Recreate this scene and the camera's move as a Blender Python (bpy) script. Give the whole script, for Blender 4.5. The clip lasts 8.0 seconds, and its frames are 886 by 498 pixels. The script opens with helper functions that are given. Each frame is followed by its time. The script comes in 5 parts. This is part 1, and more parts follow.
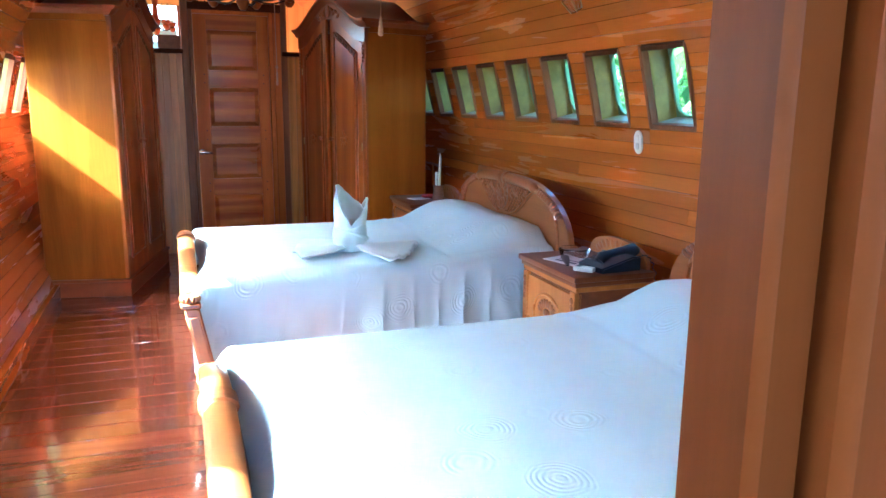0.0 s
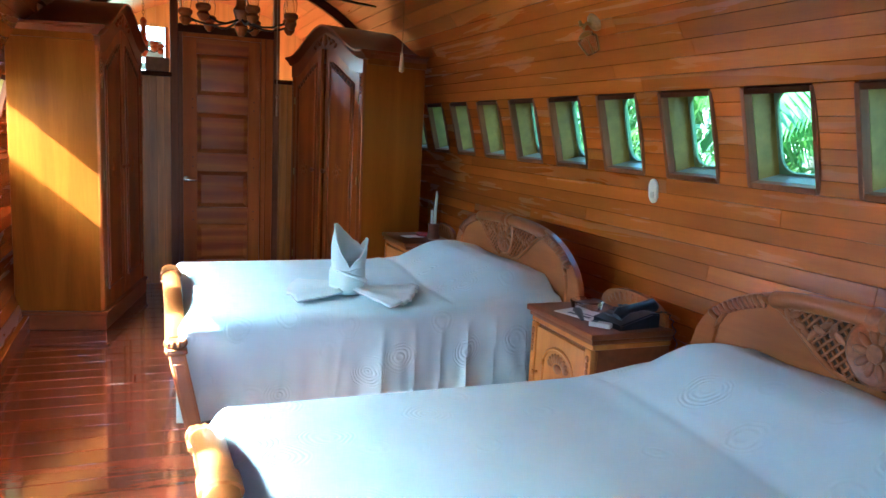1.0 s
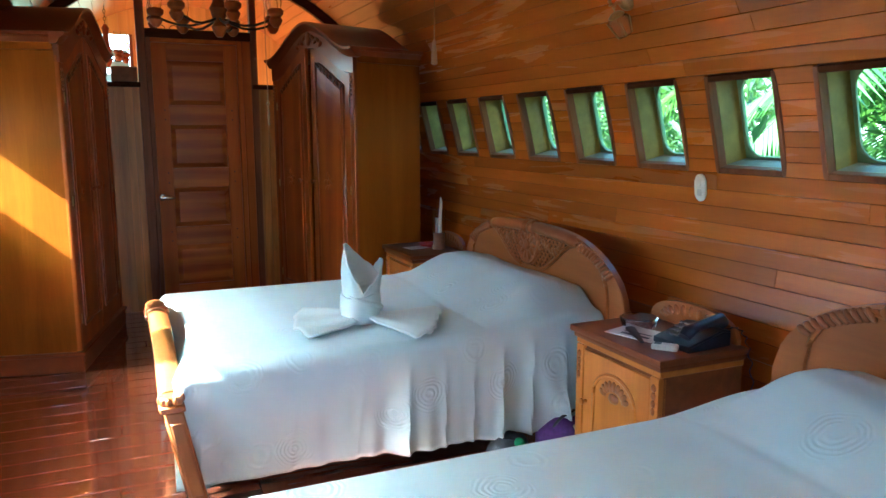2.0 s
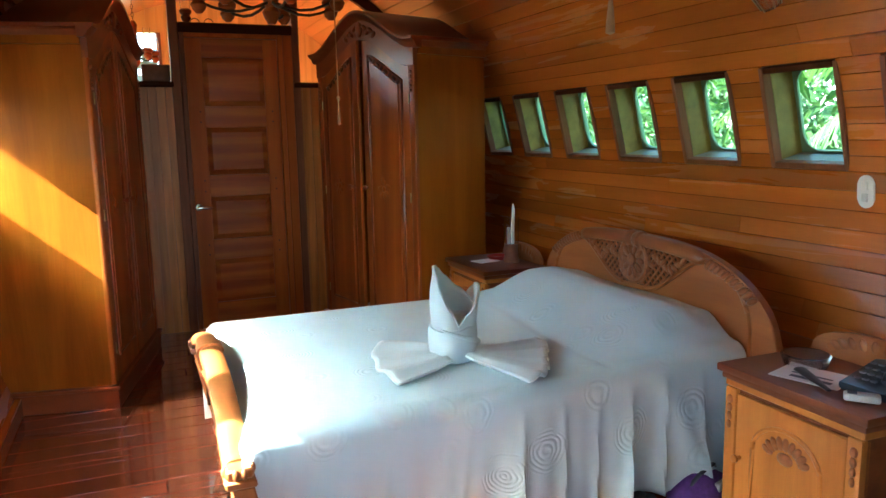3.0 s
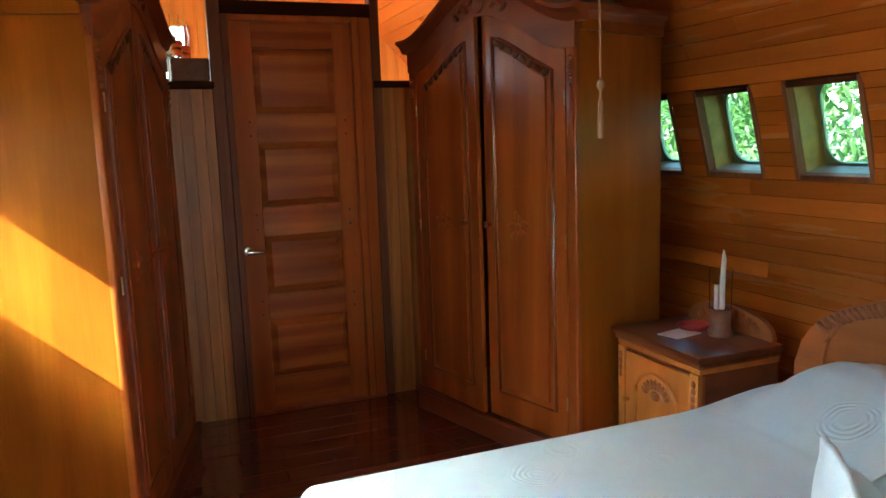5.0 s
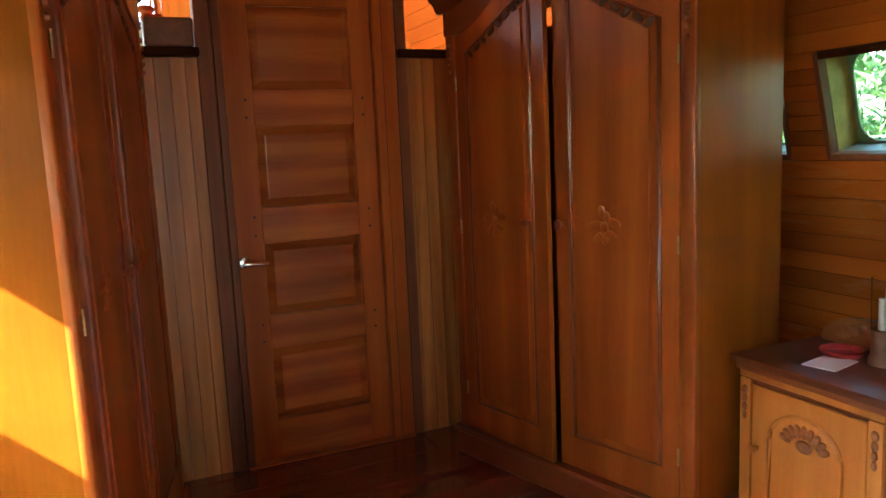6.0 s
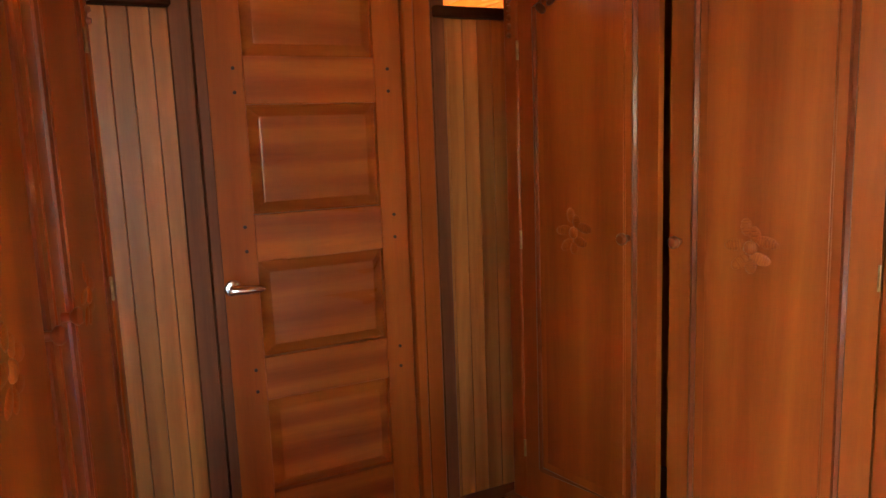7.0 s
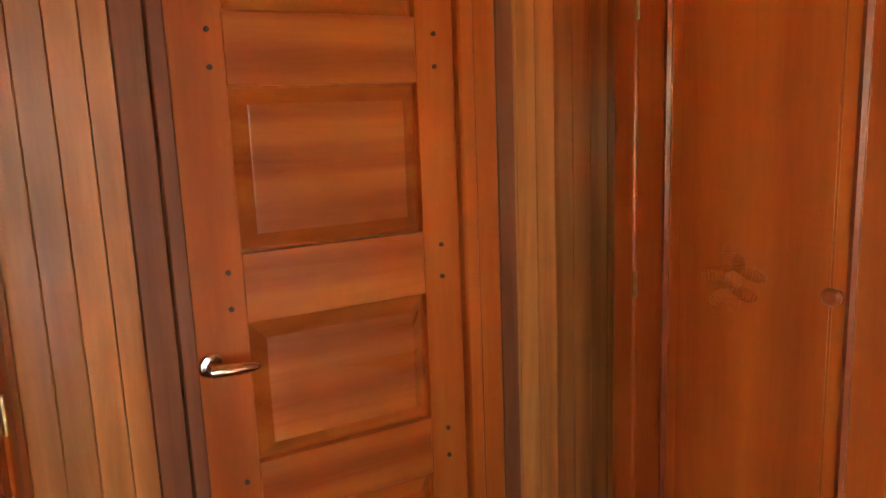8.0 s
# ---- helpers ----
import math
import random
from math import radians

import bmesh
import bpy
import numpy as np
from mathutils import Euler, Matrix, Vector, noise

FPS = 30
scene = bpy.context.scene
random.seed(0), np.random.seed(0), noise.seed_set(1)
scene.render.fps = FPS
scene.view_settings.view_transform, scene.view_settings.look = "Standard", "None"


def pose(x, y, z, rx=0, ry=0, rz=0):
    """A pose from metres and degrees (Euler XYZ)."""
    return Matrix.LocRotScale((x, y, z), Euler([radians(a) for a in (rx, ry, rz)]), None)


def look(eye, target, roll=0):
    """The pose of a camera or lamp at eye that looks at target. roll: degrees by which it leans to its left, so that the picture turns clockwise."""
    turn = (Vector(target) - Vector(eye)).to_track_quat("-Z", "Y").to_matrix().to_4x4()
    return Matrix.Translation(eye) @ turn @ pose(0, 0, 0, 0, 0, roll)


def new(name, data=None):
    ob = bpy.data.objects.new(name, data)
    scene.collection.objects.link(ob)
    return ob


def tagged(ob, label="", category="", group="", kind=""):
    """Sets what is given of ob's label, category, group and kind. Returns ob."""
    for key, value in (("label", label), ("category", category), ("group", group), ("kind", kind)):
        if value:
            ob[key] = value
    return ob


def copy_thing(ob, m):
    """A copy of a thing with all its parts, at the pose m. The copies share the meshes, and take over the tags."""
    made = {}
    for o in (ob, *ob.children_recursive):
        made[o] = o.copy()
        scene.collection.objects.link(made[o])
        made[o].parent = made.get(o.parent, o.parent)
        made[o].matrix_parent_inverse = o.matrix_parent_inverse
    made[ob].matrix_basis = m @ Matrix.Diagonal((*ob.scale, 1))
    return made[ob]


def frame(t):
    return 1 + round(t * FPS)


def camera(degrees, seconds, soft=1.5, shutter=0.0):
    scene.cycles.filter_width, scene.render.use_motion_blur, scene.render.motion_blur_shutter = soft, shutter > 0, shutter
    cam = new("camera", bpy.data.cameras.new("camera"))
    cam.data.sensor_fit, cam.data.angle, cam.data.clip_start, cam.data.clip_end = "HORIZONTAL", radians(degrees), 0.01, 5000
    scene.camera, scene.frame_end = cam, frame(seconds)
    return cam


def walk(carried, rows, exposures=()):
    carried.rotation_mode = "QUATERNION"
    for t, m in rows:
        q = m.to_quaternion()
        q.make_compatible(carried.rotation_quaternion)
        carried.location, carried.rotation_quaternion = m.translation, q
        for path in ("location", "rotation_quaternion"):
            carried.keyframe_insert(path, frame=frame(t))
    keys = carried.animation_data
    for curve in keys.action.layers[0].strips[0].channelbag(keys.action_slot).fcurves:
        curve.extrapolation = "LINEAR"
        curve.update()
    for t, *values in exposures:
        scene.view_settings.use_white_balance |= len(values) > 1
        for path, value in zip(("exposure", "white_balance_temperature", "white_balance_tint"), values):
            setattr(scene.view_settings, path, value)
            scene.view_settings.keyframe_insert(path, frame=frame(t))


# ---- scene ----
cam = camera(61.7, 8.0)

EXPOSURES = [(0, 4.98, 4350, 1), (0.5, 4.68, 4350, -2), (1.5, 4.2, 4600, -6), (3.5, 4.15, 5200, -4), (5, 4.22, 5300, -2), (6.5, 4.82, 5750, 5), (8, 5.88, 6100, 8)]
PATH = [
    (0, (0.151, 1.416, 1.316), (0.809, 3.265, 0.926), 0.5),
    (0.5, (0.141, 1.566, 1.333), (0.723, 3.447, 0.98), 1.4),
    (1, (0.084, 1.661, 1.351), (0.811, 3.498, 1.042), 2.8),
    (1.5, (0.04, 1.873, 1.351), (0.912, 3.652, 1.076), 0.7),
    (2, (0.05, 2.139, 1.363), (0.838, 3.951, 1.05), -0.1),
    (2.2, (0.05, 2.254, 1.362), (0.769, 4.094, 1.052), 0.1),
    (3.3, (-0.043, 2.965, 1.356), (0.704, 4.795, 1.045), -1.4),
    (3.5, (-0.029, 3.109, 1.381), (0.684, 4.954, 1.082), -0.9),
    (4, (-0.034, 3.472, 1.378), (0.602, 5.348, 1.102), -0.8),
    (4.5, (-0.061, 3.848, 1.383), (0.659, 5.691, 1.089), -2.4),
    (5, (-0.076, 4.276, 1.396), (0.633, 6.124, 1.109), -2.0),
    (5.2, (-0.061, 4.431, 1.422), (0.609, 6.29, 1.11), -1.9),
    (6.3, (-0.123, 5.336, 1.296), (0.703, 7.137, 1.022), -2.5),
    (6.5, (-0.112, 5.496, 1.3), (0.701, 7.297, 0.998), -1.7),
    (7, (-0.048, 5.881, 1.314), (0.819, 7.657, 1.006), -2.1),
    (7.5, (-0.028, 6.269, 1.309), (0.964, 7.977, 0.997), -3.3),
    (8, (0.064, 6.673, 1.35), (1.023, 8.392, 0.993), -2.2),
]
walk(cam, [(t, look(eye, target, roll)) for t, eye, target, roll in PATH], EXPOSURES)

# ---- world, sun, exposure ----
SUN_TO = Vector((1.0, -0.035, -0.835)).normalized()
world = bpy.data.worlds.new("sky_world")
scene.world = world
world.use_nodes = True
wn = world.node_tree.nodes
sky = wn.new("ShaderNodeTexSky")
sky.sky_type = "NISHITA"
sky.sun_disc = False
sky.sun_elevation = math.asin(-SUN_TO.z)
sky.sun_rotation = math.atan2(-SUN_TO.x, -SUN_TO.y)
world.node_tree.links.new(sky.outputs[0], wn["Background"].inputs[0])
wn["Background"].inputs[1].default_value = 0.15
sun = new("sun", bpy.data.lights.new("sun", "SUN"))
sun.data.energy, sun.data.angle, sun.data.color = 4.8, radians(0.6), (1.0, 0.9, 0.74)
sun.matrix_world = look((-6, 2, 6), Vector((-6, 2, 6)) + SUN_TO)


# ---- materials ----
def nodes_of(name):
    m = bpy.data.materials.new(name)
    m.use_nodes = True
    t = m.node_tree
    return m, t, t.nodes["Principled BSDF"]


def link(t, a, b):
    t.links.new(a, b)


def shifted_coords(t, scale):
    """Object coordinates moved by a random amount per object and per island, then scaled."""
    co, info, geo = t.nodes.new("ShaderNodeTexCoord"), t.nodes.new("ShaderNodeObjectInfo"), t.nodes.new("ShaderNodeNewGeometry")
    add = t.nodes.new("ShaderNodeMath")
    add.operation = "ADD"
    link(t, info.outputs["Random"], add.inputs[0])
    link(t, geo.outputs["Random Per Island"], add.inputs[1])
    mul = t.nodes.new("ShaderNodeMath")
    mul.operation = "MULTIPLY"
    mul.inputs[1].default_value = 23.7
    link(t, add.outputs[0], mul.inputs[0])
    off = t.nodes.new("ShaderNodeVectorMath")
    off.operation = "ADD"
    link(t, co.outputs["Object"], off.inputs[0])
    link(t, mul.outputs[0], off.inputs[1])
    mp = t.nodes.new("ShaderNodeMapping")
    mp.inputs["Scale"].default_value = scale
    link(t, off.outputs[0], mp.inputs["Vector"])
    return mp.outputs[0], add.outputs[0]


def noise_tex(t, vec, scale, detail=4.0, rough=0.55, distort=0.0):
    n = t.nodes.new("ShaderNodeTexNoise")
    n.inputs["Scale"].default_value, n.inputs["Detail"].default_value = scale, detail
    n.inputs["Roughness"].default_value, n.inputs["Distortion"].default_value = rough, distort
    link(t, vec, n.inputs["Vector"])
    return n.outputs["Fac"]


def ramp(t, fac, stops):
    r = t.nodes.new("ShaderNodeValToRGB")
    e = r.color_ramp.elements
    while len(e) < len(stops):
        e.new(0.5)
    for k, (p, c) in enumerate(stops):
        e[k].position, e[k].color = p, (*c, 1)
    link(t, fac, r.inputs[0])
    return r.outputs[0]


def mix(t, fac, a, b, kind="MIX"):
    m = t.nodes.new("ShaderNodeMix")
    m.data_type, m.blend_type = "RGBA", kind
    for sock, v in ((m.inputs[0], fac), (m.inputs[6], a), (m.inputs[7], b)):
        if isinstance(v, (int, float)):
            sock.default_value = v
        elif isinstance(v, tuple):
            sock.default_value = (*v, 1)
        else:
            link(t, v, sock)
    return m.outputs[2]


def bump(t, bsdf, height, strength, distance):
    b = t.nodes.new("ShaderNodeBump")
    b.inputs["Strength"].default_value, b.inputs["Distance"].default_value = strength, distance
    link(t, height, b.inputs["Height"])
    link(t, b.outputs[0], bsdf.inputs["Normal"])


def wood(name, light, dark, along="Y", rough=0.3, coat=0.25, spread=0.35, figure=1.0, shine=0.5, coat_rough=0.16, rings=0.22):
    """Varnished board: long grain streaks, broad cloudy figure, a tone of its own for each board."""
    m, t, b = nodes_of(name)
    scale = {"X": (0.55, 7, 7), "Y": (7, 0.55, 7), "Z": (7, 7, 0.55)}[along]
    vec, rnd = shifted_coords(t, scale)
    streak = noise_tex(t, vec, 1.5 * figure, 5, 0.55, 1.3)
    fibre = noise_tex(t, vec, 14, 3, 0.6, 0.2)
    col = ramp(t, streak, [(0.28, dark), (0.52, tuple((p + q) / 2 for p, q in zip(light, dark))), (0.72, light)])
    col = mix(t, 0.16, col, ramp(t, fibre, [(0.3, tuple(0.55 * c for c in dark)), (0.7, light)]))
    # growth rings cut lengthwise: long distorted bands
    wave = t.nodes.new("ShaderNodeTexWave")
    wave.wave_type, wave.bands_direction = "BANDS", {"X": "Z", "Y": "Z", "Z": "X"}[along]
    wave.inputs["Scale"].default_value, wave.inputs["Distortion"].default_value = 0.4 * figure, 11.0
    wave.inputs["Detail"].default_value, wave.inputs["Detail Scale"].default_value = 3.0, 0.7
    link(t, vec, wave.inputs["Vector"])
    col = mix(t, rings, col, ramp(t, wave.outputs["Fac"], [(0.05, tuple(0.62 * c for c in dark)), (0.35, dark), (0.8, light)]))
    # broad clouds of redder and paler wood
    cloud = noise_tex(t, vec, 0.55, 3, 0.5, 0.6)
    col = mix(t, 0.42, col, ramp(t, cloud, [(0.3, (0.55, 0.42, 0.34)), (0.47, (0.95, 0.95, 0.95)), (0.7, (1.0, 1.0, 1.0))]), "MULTIPLY")
    frac = t.nodes.new("ShaderNodeMath")
    frac.operation = "FRACT"
    link(t, rnd, frac.inputs[0])
    tone = t.nodes.new("ShaderNodeMapRange")
    tone.inputs["To Min"].default_value, tone.inputs["To Max"].default_value = 1 - spread, 1 + spread * 0.6
    link(t, frac.outputs[0], tone.inputs["Value"])
    hs = t.nodes.new("ShaderNodeHueSaturation")
    link(t, col, hs.inputs["Color"])
    link(t, tone.outputs[0], hs.inputs["Value"])
    link(t, hs.outputs[0], b.inputs["Base Color"])
    wear = t.nodes.new("ShaderNodeMapRange")
    wear.inputs["To Min"].default_value, wear.inputs["To Max"].default_value = rough * 0.88, rough * 1.18
    link(t, streak, wear.inputs["Value"])
    link(t, wear.outputs[0], b.inputs["Roughness"])
    b.inputs["Coat Weight"].default_value, b.inputs["Coat Roughness"].default_value = coat, coat_rough
    b.inputs["Specular IOR Level"].default_value = shine
    bump(t, b, fibre, 0.05, 0.001)
    return m


def plain(name, colour, rough=0.5, metal=0.0, vary=0.12, scale=30, transmission=0.0, coat=0.0, bumpy=0.05):
    m, t, b = nodes_of(name)
    vec, rnd = shifted_coords(t, (1, 1, 1))
    n = noise_tex(t, vec, scale, 5)
    link(t, ramp(t, n, [(0.3, tuple(c * (1 - vary) for c in colour)), (0.7, tuple(min(1, c * (1 + vary)) for c in colour))]), b.inputs["Base Color"])
    b.inputs["Roughness"].default_value, b.inputs["Metallic"].default_value = rough, metal
    b.inputs["Transmission Weight"].default_value, b.inputs["Coat Weight"].default_value = transmission, coat
    if bumpy:
        bump(t, b, n, bumpy, 0.003)
    return m


WALL_WOOD = wood("varnished_wall_board", (0.57, 0.172, 0.014), (0.46, 0.118, 0.009), "Y", 0.26, 0.35, 0.28, 0.8, 0.42, 0.2, 0.12)
WALL_UP = wood("varnished_upright_board", (0.84, 0.47, 0.10), (0.72, 0.35, 0.06), "Z", 0.34, 0.05, 0.06)
CEIL_WOOD = wood("varnished_ceiling_board", (0.57, 0.182, 0.02), (0.45, 0.12, 0.012), "Y", 0.28, 0.4, 0.24, 0.8, 0.45, 0.16, 0.12)
FLOOR_WOOD = wood("dark_red_floor_board", (0.30, 0.085, 0.04), (0.17, 0.042, 0.02), "X", 0.13, 1.0, 0.18, 1.0, 0.6, 0.07)
PART_WOOD = wood("brown_partition_board", (0.84, 0.37, 0.085), (0.44, 0.145, 0.025), "Z", 0.34, 0.08, 0.2, 1.1, 0.24, 0.25, 0.3)
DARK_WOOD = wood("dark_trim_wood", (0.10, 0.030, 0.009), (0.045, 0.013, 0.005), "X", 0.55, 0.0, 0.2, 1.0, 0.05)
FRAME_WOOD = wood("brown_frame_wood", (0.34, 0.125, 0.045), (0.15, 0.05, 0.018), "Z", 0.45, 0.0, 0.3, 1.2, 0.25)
POST_WOOD = wood("dark_brown_post_wood", (0.16, 0.040, 0.006), (0.095, 0.021, 0.0035), "Z", 0.4, 0.0, 0.2, 0.8, 0.12)
DOOR_WOOD = wood("red_brown_door_wood", (0.66, 0.192, 0.020), (0.46, 0.104, 0.010), "Z", 0.42, 0.0, 0.14, 0.7, 0.18)
DOOR_CROSS = wood("red_brown_rail_wood", (0.69, 0.212, 0.022), (0.39, 0.082, 0.010), "X", 0.28, 0.25, 0.22, 1.0, 0.25, 0.12, 0.34)
ARMOIRE = wood("armoire_wood", (0.51, 0.138, 0.013), (0.30, 0.064, 0.007), "Z", 0.32, 0.12, 0.14, 0.5, 0.35)
ARMOIRE_X = wood("armoire_moulding_wood", (0.30, 0.07, 0.014), (0.2, 0.042, 0.009), "X", 0.32, 0.25, 0.12, 0.7)
ARMOIRE_SIDE = wood("armoire_side_wood", (0.45, 0.136, 0.006), (0.23, 0.054, 0.0025), "Z", 0.3, 0.0, 0.1, 0.55, 0.1, 0.16, 0.36)
BED_WOOD = wood("honey_bed_wood", (0.42, 0.145, 0.033), (0.29, 0.085, 0.018), "Y", 0.32, 0.25, 0.1, 0.8)
BED_UP = wood("honey_post_wood", (0.42, 0.145, 0.033), (0.29, 0.085, 0.018), "Z", 0.32, 0.25, 0.1, 0.8)
CARVE = plain("dark_carved_wood", (0.12, 0.042, 0.014), 0.42, 0, 0.35, 60, bumpy=0.3)
CARVE_LIGHT = plain("honey_carved_wood", (0.27, 0.085, 0.022), 0.38, 0, 0.3, 50, bumpy=0.3)
STAND_FRONT = wood("nightstand_front_wood", (0.62, 0.235, 0.035), (0.46, 0.145, 0.018), "Z", 0.34, 0.15, 0.1, 0.8, 0.35)
STAND_TOP = wood("nightstand_top_wood", (0.26, 0.075, 0.02), (0.14, 0.038, 0.012), "Y", 0.34, 0.08, 0.12, 1.0, 0.3)
REVEAL = plain("olive_reveal_paint", (0.31, 0.215, 0.033), 0.45, 0, 0.28, 12)
SILL = plain("pale_sill_paint", (0.30, 0.30, 0.19), 0.4, 0, 0.12, 14)
RING = plain("pale_green_window_plastic", (0.15, 0.23, 0.11), 0.45, 0, 0.08, 20)
GASKET = plain("black_rubber", (0.02, 0.02, 0.02), 0.6)
BRASS = plain("aged_bronze", (0.42, 0.30, 0.15), 0.3, 0.9, 0.3, 40)
CHROME = plain("polished_steel", (0.75, 0.73, 0.7), 0.12, 1.0, 0.05, 40, bumpy=0)
IRON = plain("dark_iron", (0.03, 0.025, 0.022), 0.45, 0.7, 0.2, 40)
WHITE_PLASTIC = plain("white_plastic", (0.78, 0.77, 0.72), 0.35, 0, 0.04, 20)
BLACK_PLASTIC = plain("blue_black_plastic", (0.014, 0.022, 0.032), 0.3, 0, 0.2, 40)
GREY_PLASTIC = plain("pale_grey_plastic", (0.6, 0.6, 0.56), 0.4)
PAPER = plain("white_paper", (0.75, 0.75, 0.75), 0.7, 0, 0.04, 20)
TEXT_INK = plain("grey_ink", (0.12, 0.13, 0.16), 0.7)
WAX = plain("candle_wax", (0.8, 0.76, 0.66), 0.45, 0, 0.05, 30)
CLAY = plain("brown_clay", (0.22, 0.1, 0.05), 0.55, 0, 0.2, 30)
RED = plain("red_lacquer", (0.4, 0.03, 0.02), 0.4)
PURPLE = plain("purple_cloth", (0.1, 0.03, 0.2), 0.8, 0, 0.25, 60, bumpy=0.3)
GREEN_CLOTH = plain("green_cloth", (0.03, 0.2, 0.07), 0.8)
GREY_CLOTH = plain("dark_grey_cloth", (0.06, 0.065, 0.08), 0.85, 0, 0.3, 60, bumpy=0.3)
TEAL = plain("pale_teal_paint", (0.30, 0.46, 0.47), 0.5)
LAMP_WOOD = wood("orange_turned_wood", (0.30, 0.075, 0.010), (0.17, 0.038, 0.006), "Z", 0.42, 0.0, 0.2, 1.0, 0.15)
FAN_WOOD = wood("black_brown_blade_wood", (0.035, 0.018, 0.012), (0.015, 0.009, 0.007), "X", 0.4, 0.1, 0.1)
PEG = plain("dark_peg", (0.05, 0.018, 0.008), 0.5)
CREAM = plain("tan_cord", (0.36, 0.19, 0.09), 0.6)
SKIN_PAINT = plain("aircraft_skin", (0.55, 0.55, 0.55), 0.4)


def glass_material(name, colour, rough):
    m, t, b = nodes_of(name)
    b.inputs["Base Color"].default_value = (*colour, 1)
    b.inputs["Roughness"].default_value = rough
    b.inputs["Transmission Weight"].default_value = 1.0
    b.inputs["IOR"].default_value = 1.2
    return m


GLASS = glass_material("clear_glass", (0.97, 1.0, 0.98), 0.02)
PRESSED = glass_material("pressed_glass", (0.94, 0.97, 0.97), 0.15)
PANE = glass_material("window_acrylic", (0.95, 1.0, 0.96), 0.0)


def cloth(name, colour, rings):
    """White woven cover; rings: embossed scrolls of concentric arcs."""
    m, t, b = nodes_of(name)
    co = t.nodes.new("ShaderNodeTexCoord")
    weave = noise_tex(t, co.outputs["Object"], 420, 2)
    cloudy = noise_tex(t, co.outputs["Object"], 3.5, 3)
    link(t, ramp(t, cloudy, [(0.3, tuple(c * 0.94 for c in colour)), (0.7, colour)]), b.inputs["Base Color"])
    b.inputs["Roughness"].default_value = 0.85
    b.inputs["Sheen Weight"].default_value = 0.25
    height = weave
    if rings:
        vor = t.nodes.new("ShaderNodeTexVoronoi")
        vor.inputs["Scale"].default_value, vor.inputs["Randomness"].default_value = 5.6, 0.7
        warp = t.nodes.new("ShaderNodeTexNoise")
        warp.inputs["Scale"].default_value = 9
        link(t, co.outputs["UV"], warp.inputs["Vector"])
        bend = t.nodes.new("ShaderNodeVectorMath")
        bend.operation = "MULTIPLY_ADD"
        bend.inputs[1].default_value = (0.035, 0.035, 0.0)
        link(t, warp.outputs["Color"], bend.inputs[0])
        link(t, co.outputs["UV"], bend.inputs[2])
        link(t, bend.outputs[0], vor.inputs["Vector"])
        mul = t.nodes.new("ShaderNodeMath")
        mul.operation = "MULTIPLY"
        mul.inputs[1].default_value = 88
        link(t, vor.outputs["Distance"], mul.inputs[0])
        sine = t.nodes.new("ShaderNodeMath")
        sine.operation = "SINE"
        link(t, mul.outputs[0], sine.inputs[0])
        edge = t.nodes.new("ShaderNodeMapRange")
        edge.inputs["From Min"].default_value, edge.inputs["From Max"].default_value = 0.34, 0.47
        edge.inputs["To Min"].default_value, edge.inputs["To Max"].default_value = 1.0, 0.0
        link(t, vor.outputs["Distance"], edge.inputs["Value"])
        patch = t.nodes.new("ShaderNodeMapRange")
        patch.inputs["From Min"].default_value, patch.inputs["From Max"].default_value = 0.36, 0.52
        link(t, noise_tex(t, co.outputs["UV"], 12, 2), patch.inputs["Value"])
        some = t.nodes.new("ShaderNodeMath")
        some.operation = "MULTIPLY"
        link(t, edge.outputs[0], some.inputs[0])
        link(t, patch.outputs[0], some.inputs[1])
        keep = t.nodes.new("ShaderNodeMath")
        keep.operation = "MULTIPLY"
        link(t, sine.outputs[0], keep.inputs[0])
        link(t, some.outputs[0], keep.inputs[1])
        less = t.nodes.new("ShaderNodeMath")
        less.operation = "MULTIPLY_ADD"
        less.inputs[1].default_value = 0.15
        link(t, weave, less.inputs[0])
        link(t, keep.outputs[0], less.inputs[2])
        # small puckered tufts at the middle of the scrolls
        tuft = t.nodes.new("ShaderNodeMapRange")
        tuft.inputs["From Min"].default_value, tuft.inputs["From Max"].default_value = 0.03, 0.11
        tuft.inputs["To Min"].default_value, tuft.inputs["To Max"].default_value = 2.6, 0.0
        link(t, vor.outputs["Distance"], tuft.inputs["Value"])
        crease = t.nodes.new("ShaderNodeMath")
        crease.operation = "MULTIPLY"
        link(t, tuft.outputs[0], crease.inputs[0])
        link(t, noise_tex(t, co.outputs["UV"], 60, 1), crease.inputs[1])
        both = t.nodes.new("ShaderNodeMath")
        link(t, less.outputs[0], both.inputs[0])
        link(t, crease.outputs[0], both.inputs[1])
        height = both.outputs[0]
    bump(t, b, height, 0.38 if rings else 0.3, 0.003)
    return m


SPREAD = cloth("white_bedspread", (0.59, 0.745, 0.79), True)
TOWEL = cloth("white_terry", (0.68, 0.77, 0.76), False)
MATTRESS = plain("mattress_ticking", (0.5, 0.48, 0.45), 0.9)


